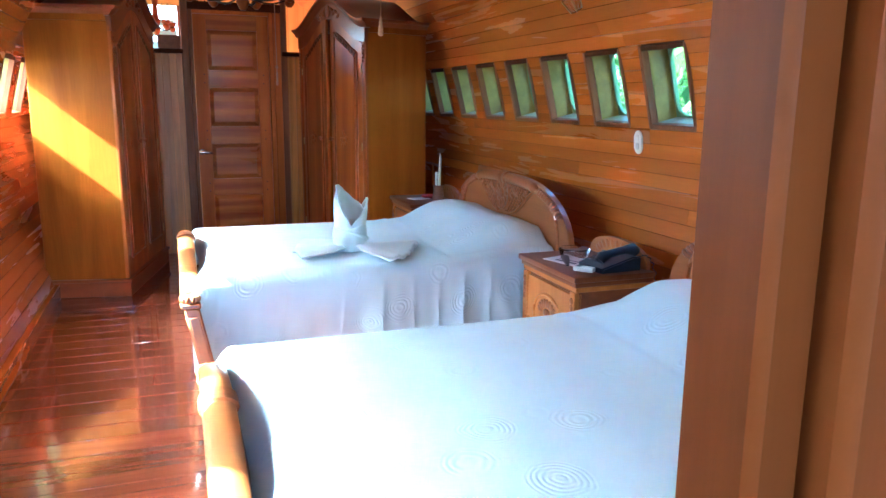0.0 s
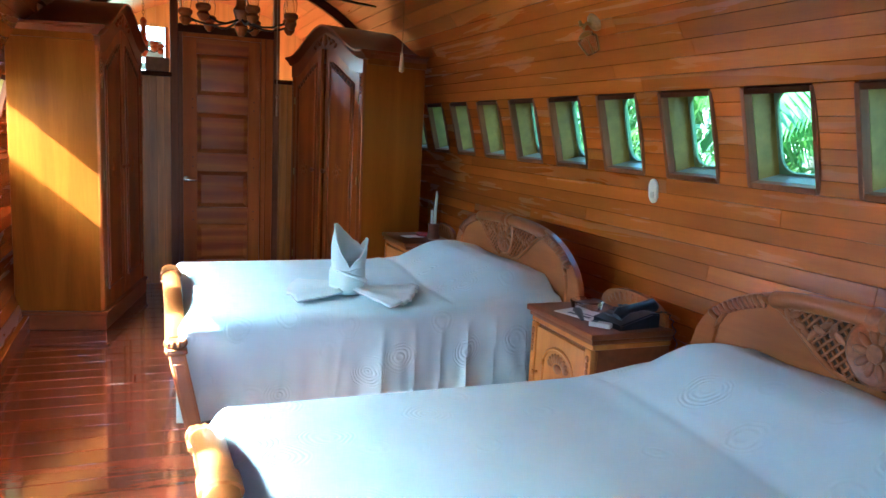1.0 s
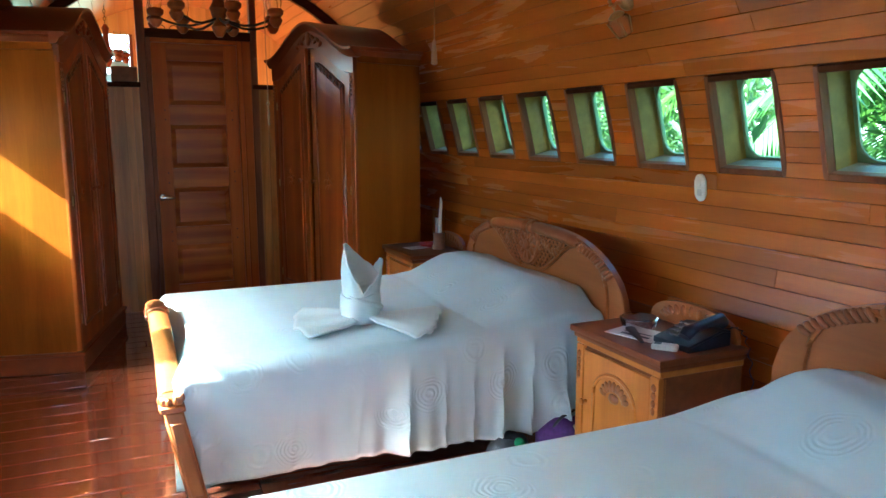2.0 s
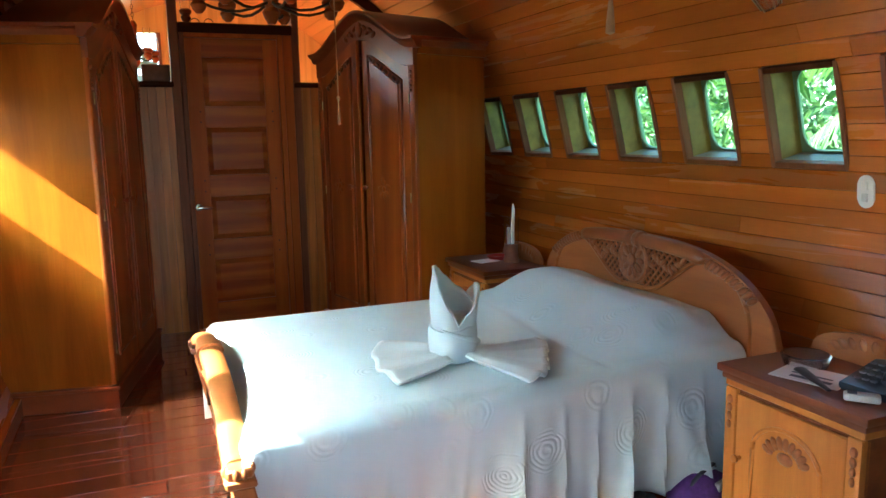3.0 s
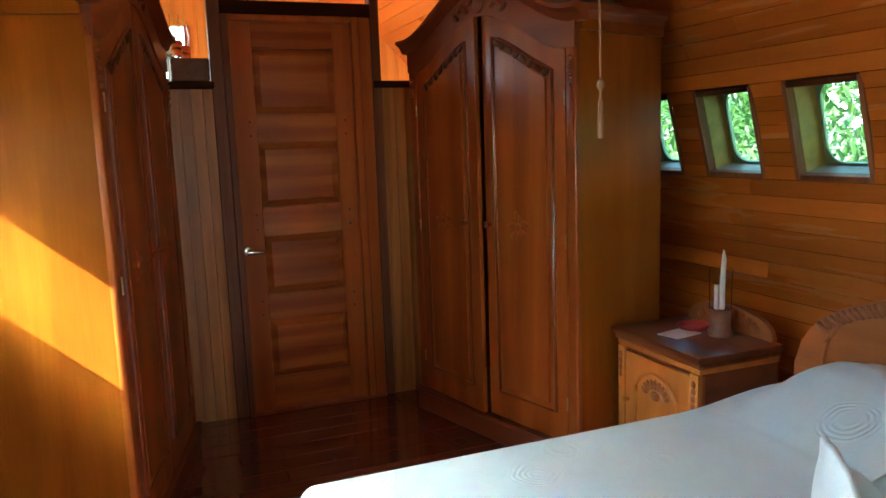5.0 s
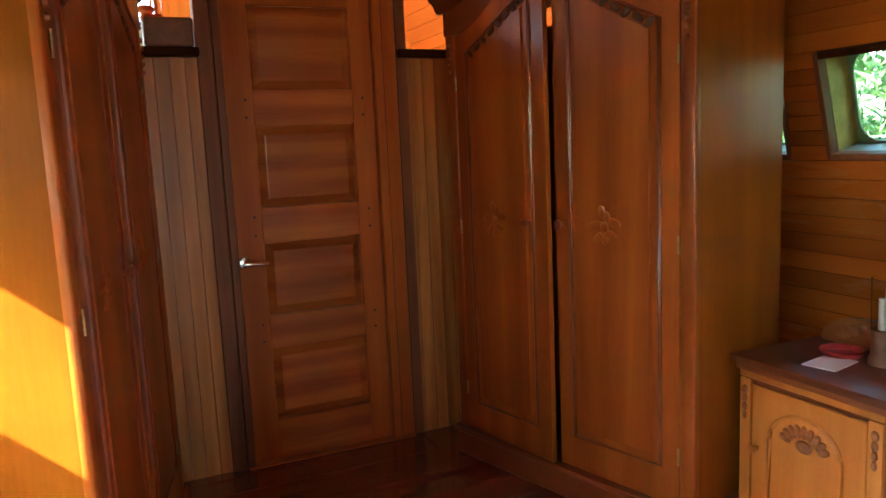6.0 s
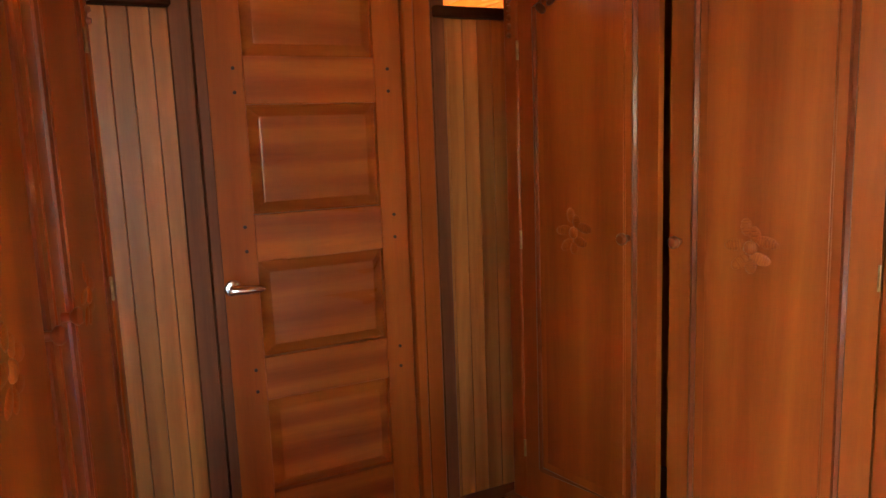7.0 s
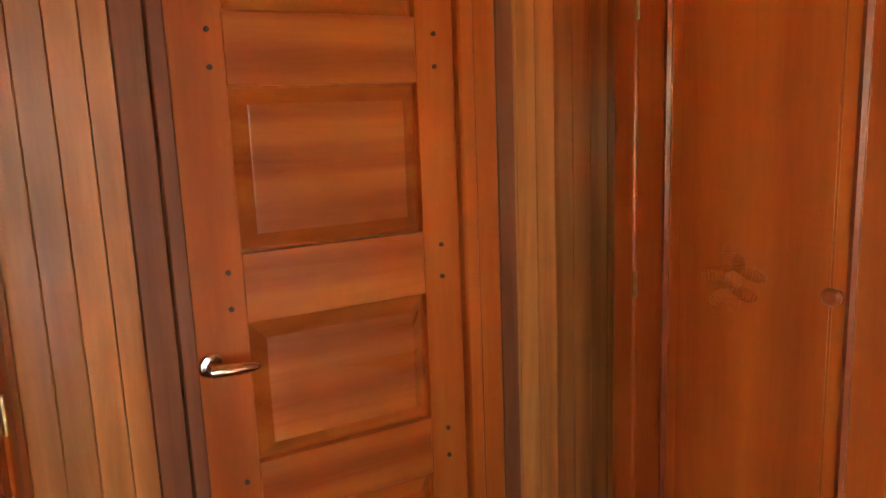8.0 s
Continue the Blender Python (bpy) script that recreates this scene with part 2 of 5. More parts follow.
def leaf_material(name, a, b_col):
    m, t, b = nodes_of(name)
    geo = t.nodes.new("ShaderNodeNewGeometry")
    link(t, ramp(t, geo.outputs["Random Per Island"], [(0.0, a), (1.0, b_col)]), b.inputs["Base Color"])
    b.inputs["Roughness"].default_value = 0.45
    tr = t.nodes.new("ShaderNodeBsdfTranslucent")
    tr.inputs[0].default_value = (b_col[0] * 1.5, b_col[1] * 1.5, b_col[2], 1)
    ms = t.nodes.new("ShaderNodeMixShader")
    ms.inputs[0].default_value = 0.28
    out = t.nodes["Material Output"]
    link(t, b.outputs[0], ms.inputs[1])
    link(t, tr.outputs[0], ms.inputs[2])
    link(t, ms.outputs[0], out.inputs[0])
    return m


LEAF = leaf_material("jungle_leaf", (0.016, 0.05, 0.014), (0.085, 0.15, 0.045))
PALM = leaf_material("palm_leaf", (0.035, 0.1, 0.022), (0.11, 0.22, 0.05))
SOIL = plain("forest_floor", (0.06, 0.09, 0.03), 0.9, 0, 0.4, 2)
PALE_BARK = plain("pale_bark", (0.62, 0.58, 0.48), 0.85, 0, 0.25, 15, bumpy=0.3)
BARK = plain("grey_bark", (0.3, 0.26, 0.2), 0.9, 0, 0.3, 20, bumpy=0.4)


# ---- mesh helpers ----
def as_mesh(name, bm, mat, smooth=True):
    me = bpy.data.meshes.new(name)
    bmesh.ops.recalc_face_normals(bm, faces=bm.faces)
    bm.to_mesh(me)
    bm.free()
    if mat:
        me.materials.append(mat)
    if smooth:
        me.shade_smooth()
        me.set_sharp_from_angle(angle=radians(38))
    return me


def part(name, bm, material, parent=None, label="", m=None):
    ob = new(name, as_mesh(name, bm, material))
    if parent:
        ob.parent = parent
    if m is not None:
        ob.matrix_basis = m
    if label:
        ob["label"] = label
    return ob


def thing(name, label, category, group="", m=None, kind=""):
    ob = new(name)
    ob.empty_display_size = 0.1
    if m is not None:
        ob.matrix_basis = m
    return tagged(ob, label, category, group, kind)


def box(lo, hi, bevel=0.0, bm=None, seg=1, m=None):
    bm = bm or bmesh.new()
    lo, hi = Vector(lo), Vector(hi)
    got = bmesh.ops.create_cube(bm, size=1.0)
    vs = got["verts"]
    for v in vs:
        v.co = Vector(((lo[k] + hi[k]) / 2 + v.co[k] * (hi[k] - lo[k]) for k in range(3)))
    if bevel:
        es = list({e for v in vs for e in v.link_edges})
        made = bmesh.ops.bevel(bm, geom=es, offset=bevel, segments=seg, affect="EDGES", profile=0.5)
        vs = list({v for f in made["faces"] for v in f.verts} | {v for v in vs if v.is_valid})
    if m is not None:
        for v in vs:
            v.co = m @ v.co
    return bm


def boxes(items, bevel=0.0):
    bm = bmesh.new()
    for lo, hi in items:
        box(lo, hi, bevel, bm)
    return bm


def blobs(name, mats, material, parent, label=""):
    """Small rounded pieces of carving: one mesh, an object for each."""
    key = "carved_piece_" + material.name
    me = bpy.data.meshes.get(key)
    if me is None:
        bm = bmesh.new()
        bmesh.ops.create_uvsphere(bm, u_segments=8, v_segments=5, radius=1)
        me = as_mesh(key, bm, material)
    for m in mats:
        ob = new(name, me)
        ob.parent = parent
        ob.matrix_basis = m
        if label:
            ob["label"] = label


def lathe(profile, seg=20, m=None, bm=None):
    bm = bm or bmesh.new()
    rings = []
    for r, z in profile:
        ring = []
        for k in range(seg):
            a = 2 * math.pi * k / seg
            p = Vector((r * math.cos(a), r * math.sin(a), z))
            ring.append(bm.verts.new(m @ p if m is not None else p))
        rings.append(ring)
    for a, b in zip(rings, rings[1:]):
        for k in range(seg):
            bm.faces.new((a[k], a[(k + 1) % seg], b[(k + 1) % seg], b[k]))
    for ring, (r, z) in ((rings[0], profile[0]), (rings[-1], profile[-1])):
        if r > 1e-5:
            bm.faces.new(ring)
    bmesh.ops.remove_doubles(bm, verts=[v for ring in rings for v in ring], dist=1e-6)
    return bm


def tube(path, radius, seg=8, bm=None, flat=1.0):
    """A round bar along a path; radius may be a list. flat squeezes it along its second axis."""
    bm = bm or bmesh.new()
    pts = [Vector(p) for p in path]
    rings = []
    for k, p in enumerate(pts):
        d = (pts[min(k + 1, len(pts) - 1)] - pts[max(k - 1, 0)]).normalized()
        side = d.cross(Vector((0, 0, 1)) if abs(d.z) < 0.9 else Vector((1, 0, 0))).normalized()
        up = side.cross(d)
        r = radius[k] if isinstance(radius, (list, tuple)) else radius
        rings.append([bm.verts.new(p + r * (math.cos(a) * side + flat * math.sin(a) * up)) for a in (2 * math.pi * j / seg for j in range(seg))])
    for a, b in zip(rings, rings[1:]):
        for j in range(seg):
            bm.faces.new((a[j], a[(j + 1) % seg], b[(j + 1) % seg], b[j]))
    bm.faces.new(rings[0])
    bm.faces.new(rings[-1])
    return bm


def slab(outline, thick, plane="XZ", at=0.0, bm=None, bevel=0.0):
    """An outline (u, w) thickened: in XZ it stands, from y = at to at + thick; in YZ from x = at."""
    bm = bm or bmesh.new()
    def put(u, w, d):
        return {"XZ": (u, d, w), "YZ": (d, u, w), "XY": (u, w, d)}[plane]
    a = [bm.verts.new(put(u, w, at)) for u, w in outline]
    b = [bm.verts.new(put(u, w, at + thick)) for u, w in outline]
    n = len(outline)
    fa, fb = bm.faces.new(a), bm.faces.new(b)
    for k in range(n):
        bm.faces.new((a[k], a[(k + 1) % n], b[(k + 1) % n], b[k]))
    if bevel:
        bmesh.ops.bevel(bm, geom=list(fa.edges) + list(fb.edges), offset=bevel, segments=2, affect="EDGES")
    return bm


def rounded(w, h, r, seg=5):
    """Outline of a rounded rectangle round the origin."""
    pts = []
    for cx, cy, a0 in ((w / 2 - r, h / 2 - r, 0), (-w / 2 + r, h / 2 - r, 90), (-w / 2 + r, -h / 2 + r, 180), (w / 2 - r, -h / 2 + r, 270)):
        for k in range(seg + 1):
            a = radians(a0 + 90 * k / seg)
            pts.append((cx + r * math.cos(a), cy + r * math.sin(a)))
    return pts


# ---- the shell of the cabin: a tube along y ----
AXIS_X, AXIS_Z, R = 0.70, 1.00, 1.605
Y0, Y1 = -0.7, 10.2
# west wall stops here; unseen open side added to light the room beyond
WEST_END = 8.55
PITCH, WIN_Y = 0.508, 3.805
WIN_LO, WIN_HI = 1.19, 1.585
DOOR_Y = 8.15


def half_width(z):
    if z < AXIS_Z:
        return R - 0.26 * ((AXIS_Z - z) / AXIS_Z) ** 1.6
    return math.sqrt(max(R * R - (z - AXIS_Z) ** 2, 0))


def wall_x(z, side=1):
    return AXIS_X + side * half_width(z)


def board(name, a, b, y0, y1, parent, mat, thick=0.02, gap=0.0008):
    """One board of a side wall, between the profile points a and b (x, z), from y0 to y1."""
    a, b = Vector((a[0], 0, a[1])), Vector((b[0], 0, b[1]))
    up = (b - a).normalized()
    out = up.cross(Vector((0, 1, 0)))
    if out.x * (a.x - AXIS_X) < 0:
        out = -out
    w = (b - a).length
    c = bmesh.new()
    e = 0.0015
    prof = [(gap, e), (gap + e, 0), (w - gap - e, 0), (w - gap, e), (w - gap, thick), (gap, thick)]
    ends = []
    mid = (y0 + y1) / 2
    for y in (y0 + gap, y1 - gap):
        ends.append([c.verts.new((p * up + q * out) + Vector((0, y - mid, 0))) for p, q in prof])
    c.faces.new(ends[0]), c.faces.new(ends[1])
    for k in range(6):
        c.faces.new((ends[0][k], ends[0][(k + 1) % 6], ends[1][(k + 1) % 6], ends[1][k]))
    bmesh.ops.recalc_face_normals(c, faces=c.faces)
    me = bpy.data.meshes.new(name)
    c.to_mesh(me)
    c.free()
    me.materials.append(mat)
    ob = new(name, me)
    ob.parent = parent
    ob.location = (a.x, mid, a.z)
    return ob


def rows_between(z0, z1, n):
    return [z0 + (z1 - z0) * k / n for k in range(n + 1)]


WALL_ROWS = rows_between(0.02, WIN_LO + 0.004, 17) + rows_between(WIN_LO + 0.004, WIN_HI - 0.004, 7)[1:] + rows_between(WIN_HI - 0.004, 2.03, 7)[1:]


def windows_of(side):
    skip, start = ((-4,), WIN_Y) if side > 0 else ((8,), WIN_Y - 0.04)
    return [start + PITCH * k for k in range(-8, 14) if k not in skip and Y0 + 0.25 < start + PITCH * k < (Y1 if side > 0 else WEST_END) - 0.25]


def build_wall(name, side, label):
    rnd = random.Random(5 + side)
    wall = tagged(new(name), label, "wall", kind="structure")
    centres = windows_of(side)
    deep, y_end = (0.165, Y1) if side > 0 else (0.13, WEST_END)
    for z0, z1 in zip(WALL_ROWS, WALL_ROWS[1:]):
        a, b = (wall_x(z0, side), z0), (wall_x(z1, side), z1)
        if z0 > WIN_LO - 0.02 and z1 < WIN_HI + 0.02:
            edges = [Y0] + [e for c in centres for e in (c - 0.17, c + 0.17)] + [y_end]
            for k in range(0, len(edges), 2):
                board("board", a, b, edges[k], edges[k + 1], wall, WALL_WOOD)
        else:
            y = Y0
            while y < y_end - 0.01:
                n = y + rnd.uniform(1.6, 3.3)
                if n > y_end - 0.8:
                    n = y_end
                board("board", a, b, y, n, wall, WALL_WOOD)
                y = n
    # backing behind the boards and outer skin, with the window bays left open
    bm = bmesh.new()
    def strip(zs, d0, d1):
        for z0, z1 in zip(zs, zs[1:]):
            box((0, Y0, 0), (1, y_end, 1), 0, bm)
            bm.verts.ensure_lookup_table()
            for v in bm.verts[-8:]:
                z = z0 if v.co.z < 0.5 else z1
                d = d0 if v.co.x < 0.5 else d1
                v.co = Vector((AXIS_X + side * (half_width(z) + d), v.co.y, z))
    strip([0.0, 0.4, 0.8, WIN_LO + 0.008], 0.021, deep)
    strip([WIN_HI - 0.01, 1.8, 2.05], 0.021, deep)
    part("backing", bm, DARK_WOOD, wall)
    edges = [Y0] + [e for c in centres for e in (c - 0.175, c + 0.175)] + [y_end]
    zl, zh = WIN_LO + 0.009, WIN_HI - 0.011
    for k in range(0, len(edges), 2):
        b2 = box((0, edges[k], 0), (1, edges[k + 1], 1))
        for v in b2.verts:
            z = zl if v.co.z < 0.5 else zh
            v.co = Vector((AXIS_X + side * (half_width(z) + (0.022 if v.co.x < 0.5 else deep)), v.co.y, z))
        part("rib", b2, DARK_WOOD, wall)
    return wall


WIN_LEAN = math.degrees(math.atan2(wall_x(WIN_LO) - wall_x(WIN_HI), WIN_HI - WIN_LO))


def build_window():
    """A window bay in its own frame: x points out of the cabin, y along it, z up the wall; origin at the bay's middle."""
    w, h = 0.31, 0.345
    win = tagged(new("window_1"), "deep cabin window with brown wooden frame, olive reveal and rounded acrylic pane", "window", "row of cabin windows", "structure")
    part("frame_side", box((-0.012, -w / 2 - 0.022, -h / 2 - 0.024), (0.03, -w / 2, h / 2 + 0.024), 0.003), FRAME_WOOD, win)
    part("frame_side", box((-0.012, w / 2, -h / 2 - 0.024), (0.03, w / 2 + 0.022, h / 2 + 0.024), 0.003), FRAME_WOOD, win)
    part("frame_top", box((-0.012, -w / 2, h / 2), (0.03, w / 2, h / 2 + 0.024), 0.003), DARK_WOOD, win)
    part("frame_bottom", box((-0.012, -w / 2, -h / 2 - 0.024), (0.03, w / 2, -h / 2), 0.003), FRAME_WOOD, win)
    part("reveal", box((0.03, -w / 2 - 0.012, -h / 2), (0.16, -w / 2, h / 2)), REVEAL, win, "olive painted reveal board")
    part("reveal", box((0.03, w / 2, -h / 2), (0.16, w / 2 + 0.012, h / 2)), REVEAL, win, "olive painted reveal board")
    part("reveal_top", box((0.03, -w / 2, h / 2), (0.16, w / 2, h / 2 + 0.012)), REVEAL, win)
    part("sill", box((0.03, -w / 2, -h / 2 - 0.012), (0.16, w / 2, -h / 2)), SILL, win, "pale sill board")
    hole = rounded(0.258, 0.325, 0.075)
    outer = rounded(w + 0.02, h + 0.02, 0.004)
    bm = bmesh.new()
    lay = []
    for x, pts in ((0.135, outer), (0.135, rounded(0.286, 0.342, 0.085)), (0.12, rounded(0.276, 0.337, 0.08)), (0.122, hole), (0.13, hole), (0.16, rounded(0.3, 0.335, 0.06)), (0.16, outer)):
        lay.append([bm.verts.new((x, p, q)) for p, q in pts])
    n = len(hole)
    for a, b in zip(lay, lay[1:]):
        for k in range(n):
            bm.faces.new((a[k], a[(k + 1) % n], b[(k + 1) % n], b[k]))
    part("window_ring", bm, RING, win, "pale green plastic ring with rounded corners")
    pane = part("pane", slab(rounded(0.26, 0.327, 0.075), 0.004, "YZ", 0.127), PANE, win)
    pane.visible_shadow = False
    return win


wall_right = build_wall("wall_east", 1, "varnished orange-brown tongue-and-groove boards on the curved cabin wall")
wall_left = build_wall("wall_west", -1, "varnished orange-brown boards on the curved cabin wall opposite the beds")
first = build_window()
zc = (WIN_LO + WIN_HI) / 2
count = 0
for side in (1, -1):
    for yc in windows_of(side):
        m = Matrix.Translation((wall_x(zc, side), yc, zc)) @ pose(0, 0, 0, 0, 0, 0 if side > 0 else 180) @ pose(0, 0, 0, 0, -WIN_LEAN, 0) @ Matrix.Diagonal((1 if side > 0 else 0.8, 1, 1, 1))
        if count == 0:
            first.matrix_basis = m
        else:
            copy_thing(first, m).name = "window_%d" % (count + 1)
        count += 1


def build_ceiling():
    """Lengthwise boards round the upper arc, all in one mesh."""
    a0 = math.asin((2.03 - AXIS_Z) / R)
    n = 28
    rnd = random.Random(9)
    bm = bmesh.new()
    for k in range(n):
        t0, t1 = a0 + (math.pi - 2 * a0) * k / n, a0 + (math.pi - 2 * a0) * (k + 1) / n
        y = Y0
        while y < Y1 - 0.01:
            y2 = y + rnd.uniform(1.8, 3.4)
            if y2 > Y1 - 0.8:
                y2 = Y1
            g, e = 0.0005, 0.0016
            prof = [(t0 + g, R + 0.0025), (t0 + e, R), (t1 - e, R), (t1 - g, R + 0.0025), (t1 - g, R + 0.02), (t0 + g, R + 0.02)]
            ends = [[bm.verts.new((AXIS_X + r * math.cos(t), yy, AXIS_Z + r * math.sin(t))) for t, r in prof] for yy in (y + 0.001, y2 - 0.001)]
            bm.faces.new(ends[0]), bm.faces.new(ends[1])
            for j in range(6):
                bm.faces.new((ends[0][j], ends[0][(j + 1) % 6], ends[1][(j + 1) % 6], ends[1][j]))
            y = y2
    tagged(part("ceiling", bm, CEIL_WOOD), "arched ceiling of long varnished orange wooden boards", "ceiling", kind="structure")
    bm = bmesh.new()
    arc = [a0 - 0.02 + (math.pi - 2 * a0 + 0.04) * k / 24 for k in range(25)]
    for t0, t1 in zip(arc, arc[1:]):
        vs = [bm.verts.new((AXIS_X + r * math.cos(t), y, AXIS_Z + r * math.sin(t))) for y in (Y0, Y1) for t, r in ((t0, R + 0.022), (t1, R + 0.022), (t1, R + 0.2), (t0, R + 0.2))]
        for q in ((0, 1, 2, 3), (4, 5, 6, 7), (0, 1, 5, 4), (2, 3, 7, 6), (1, 2, 6, 5), (3, 0, 4, 7)):
            bm.faces.new([vs[k] for k in q])
    tagged(part("roof", bm, SKIN_PAINT), "grey metal outer skin above the ceiling boards", "roof", kind="structure")


build_ceiling()


def section(n=40, grow=0.02):
    """Outline (x, z) of the tube's cross-section."""
    pts = []
    for k in range(n + 1):
        z = 0.0 + 2.03 * k / n
        pts.append((AXIS_X + half_width(z) + grow, z))
    a0 = math.asin((2.03 - AXIS_Z) / R)
    for k in range(1, n):
        t = a0 + (math.pi - 2 * a0) * k / n
        pts.append((AXIS_X + (R + grow) * math.cos(t), AXIS_Z + (R + grow) * math.sin(t)))
    for k in range(n, -1, -1):
        z = 2.03 * k / n
        pts.append((AXIS_X - half_width(z) - grow, z))
    return pts


def end_wall(name, label, y, xa, xb, head):
    """A wall across the tube with a doorway from xa to xb, head high."""
    wall = tagged(new(name), label, "wall", kind="structure")
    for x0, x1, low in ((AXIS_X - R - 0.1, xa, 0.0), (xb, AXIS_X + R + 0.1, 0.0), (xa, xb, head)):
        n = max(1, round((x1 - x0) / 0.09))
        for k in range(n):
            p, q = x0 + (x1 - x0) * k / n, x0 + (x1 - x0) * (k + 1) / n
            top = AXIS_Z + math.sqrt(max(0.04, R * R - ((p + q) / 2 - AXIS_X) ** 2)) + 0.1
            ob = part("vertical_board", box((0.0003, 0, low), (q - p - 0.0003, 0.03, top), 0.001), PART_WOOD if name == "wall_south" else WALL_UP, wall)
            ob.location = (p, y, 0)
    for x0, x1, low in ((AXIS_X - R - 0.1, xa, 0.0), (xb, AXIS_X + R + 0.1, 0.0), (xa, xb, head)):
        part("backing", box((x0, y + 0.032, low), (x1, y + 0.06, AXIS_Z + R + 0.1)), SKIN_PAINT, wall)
    for x in (xa - 0.03, xb):
        part("door_frame", box((x, y - 0.02, 0), (x + 0.03, y + 0.06, head)), FRAME_WOOD, wall)
    return wall


# head raised so that open sky stands in for glare on the ceiling boards
end_wall("wall_north", "orange-brown boarded end wall of the room beyond with a bright doorway", Y1, -0.75, 0.22, 2.30)
# the south opening is added out of view, to let fill daylight in
end_wall("wall_south", "brown boarded end wall behind the beds with an unseen opening added for daylight", Y0 - 0.09, -0.40, 0.80, 2.10)

# ---- floor ----
def build_floor():
    floor = tagged(new("floor"), "dark red-brown glossy wooden floorboards laid across the cabin", "floor", kind="structure")
    rnd = random.Random(3)
    x0, x1 = AXIS_X - half_width(0) - 0.01, AXIS_X + half_width(0) + 0.01
    y = Y0
    while y < Y1:
        w = 0.135
        cut = rnd.uniform(x0 + 0.6, x1 - 0.6)
        for a, b in ((x0, cut), (cut, x1)):
            bm = box((a - (a + b) / 2 + 0.0012, -w / 2 + 0.0012, -0.025), ((b - a) / 2 - 0.0012, w / 2 - 0.0012, 0.0), 0.003)
            ob = part("floorboard", bm, FLOOR_WOOD, floor)
            ob.location = ((a + b) / 2, y + w / 2, rnd.uniform(-0.0008, 0.0))
        y += w
    part("subfloor", box((x0 - 0.3, Y0, -0.2), (x1 + 0.3, Y1 + 0.1, -0.027)), DARK_WOOD, floor)
    for side, nm in ((1, "baseboard"), (-1, "baseboard")):
        xa = wall_x(0.05, side)
        tagged(part(nm, box((xa - 0.018, Y0, 0.0), (xa + 0.018, DOOR_Y, 0.09), 0.004), WALL_WOOD), "narrow varnished wooden baseboard along the wall", "baseboard", kind="structure")


build_floor()


# ---- the partition with the door ----
def build_partition():
    wall = tagged(new("wall_partition"), "half-height partition of vertical brown boards with dark cap rail and posts, open above", "wall", kind="structure")
    for x0, x1 in ((-0.95, 0.235), (1.045, 2.3)):
        n = max(1, round((x1 - x0) / 0.057))
        for k in range(n):
            a, b = x0 + (x1 - x0) * k / n, x0 + (x1 - x0) * (k + 1) / n
            ob = part("vertical_board", box((-(b - a) / 2 + 0.0005, 0, 0), ((b - a) / 2 - 0.0005, 0.022, 1.69), 0.0016), PART_WOOD, wall)
            ob.location = ((a + b) / 2, DOOR_Y, 0)
        part("backing", box((x0, DOOR_Y + 0.024, 0), (x1, DOOR_Y + 0.05, 1.69)), PART_WOOD, wall)
        part("cap_rail", box((x0, DOOR_Y - 0.035, 1.69), (x1, DOOR_Y + 0.075, 1.725), 0.006), DARK_WOOD, wall, "dark cap rail")
    for a, b in ((0.225, 0.285), (1.04, 1.09)):
        part("post", box((a, DOOR_Y - 0.01, 0.0), (b, DOOR_Y + 0.07, 2.70), 0.004), FRAME_WOOD, wall, "dark upright post")
    part("beam", box((0.285, DOOR_Y - 0.02, 2.05), (1.04, DOOR_Y + 0.07, 2.115), 0.004), DARK_WOOD, wall, "dark beam above the door")
    part("casing", box((0.285, DOOR_Y - 0.022, 0.0), (0.318, DOOR_Y + 0.05, 2.05), 0.004), FRAME_WOOD, wall)
    part("casing", box((0.935, DOOR_Y - 0.022, 0.0), (0.975, DOOR_Y + 0.05, 2.05), 0.006), DOOR_WOOD, wall)
    part("casing", box((0.975, DOOR_Y - 0.012, 0.0), (1.04, DOOR_Y + 0.05, 2.05), 0.006), DOOR_WOOD, wall)
    part("casing", box((0.318, DOOR_Y - 0.014, 2.018), (0.935, DOOR_Y + 0.05, 2.05), 0.004), DOOR_WOOD, wall)
    bm = bmesh.new()
    pts = []
    for k in range(49):
        t = math.asin((1.75 - AXIS_Z) / R) + (math.pi - 2 * math.asin((1.75 - AXIS_Z) / R)) * k / 48
        pts.append((math.cos(t), math.sin(t)))
    lay = [[bm.verts.new((AXIS_X + r * c, y, AXIS_Z + r * s)) for c, s in pts] for r, y in ((R, DOOR_Y), (R - 0.07, DOOR_Y), (R - 0.07, DOOR_Y + 0.05), (R, DOOR_Y + 0.05))]
    for a, b in zip(lay, lay[1:]):
        for k in range(48):
            bm.faces.new((a[k], a[k + 1], b[k + 1], b[k]))
    part("arch", bm, DARK_WOOD, wall, "dark arched rib under the ceiling")


build_partition()


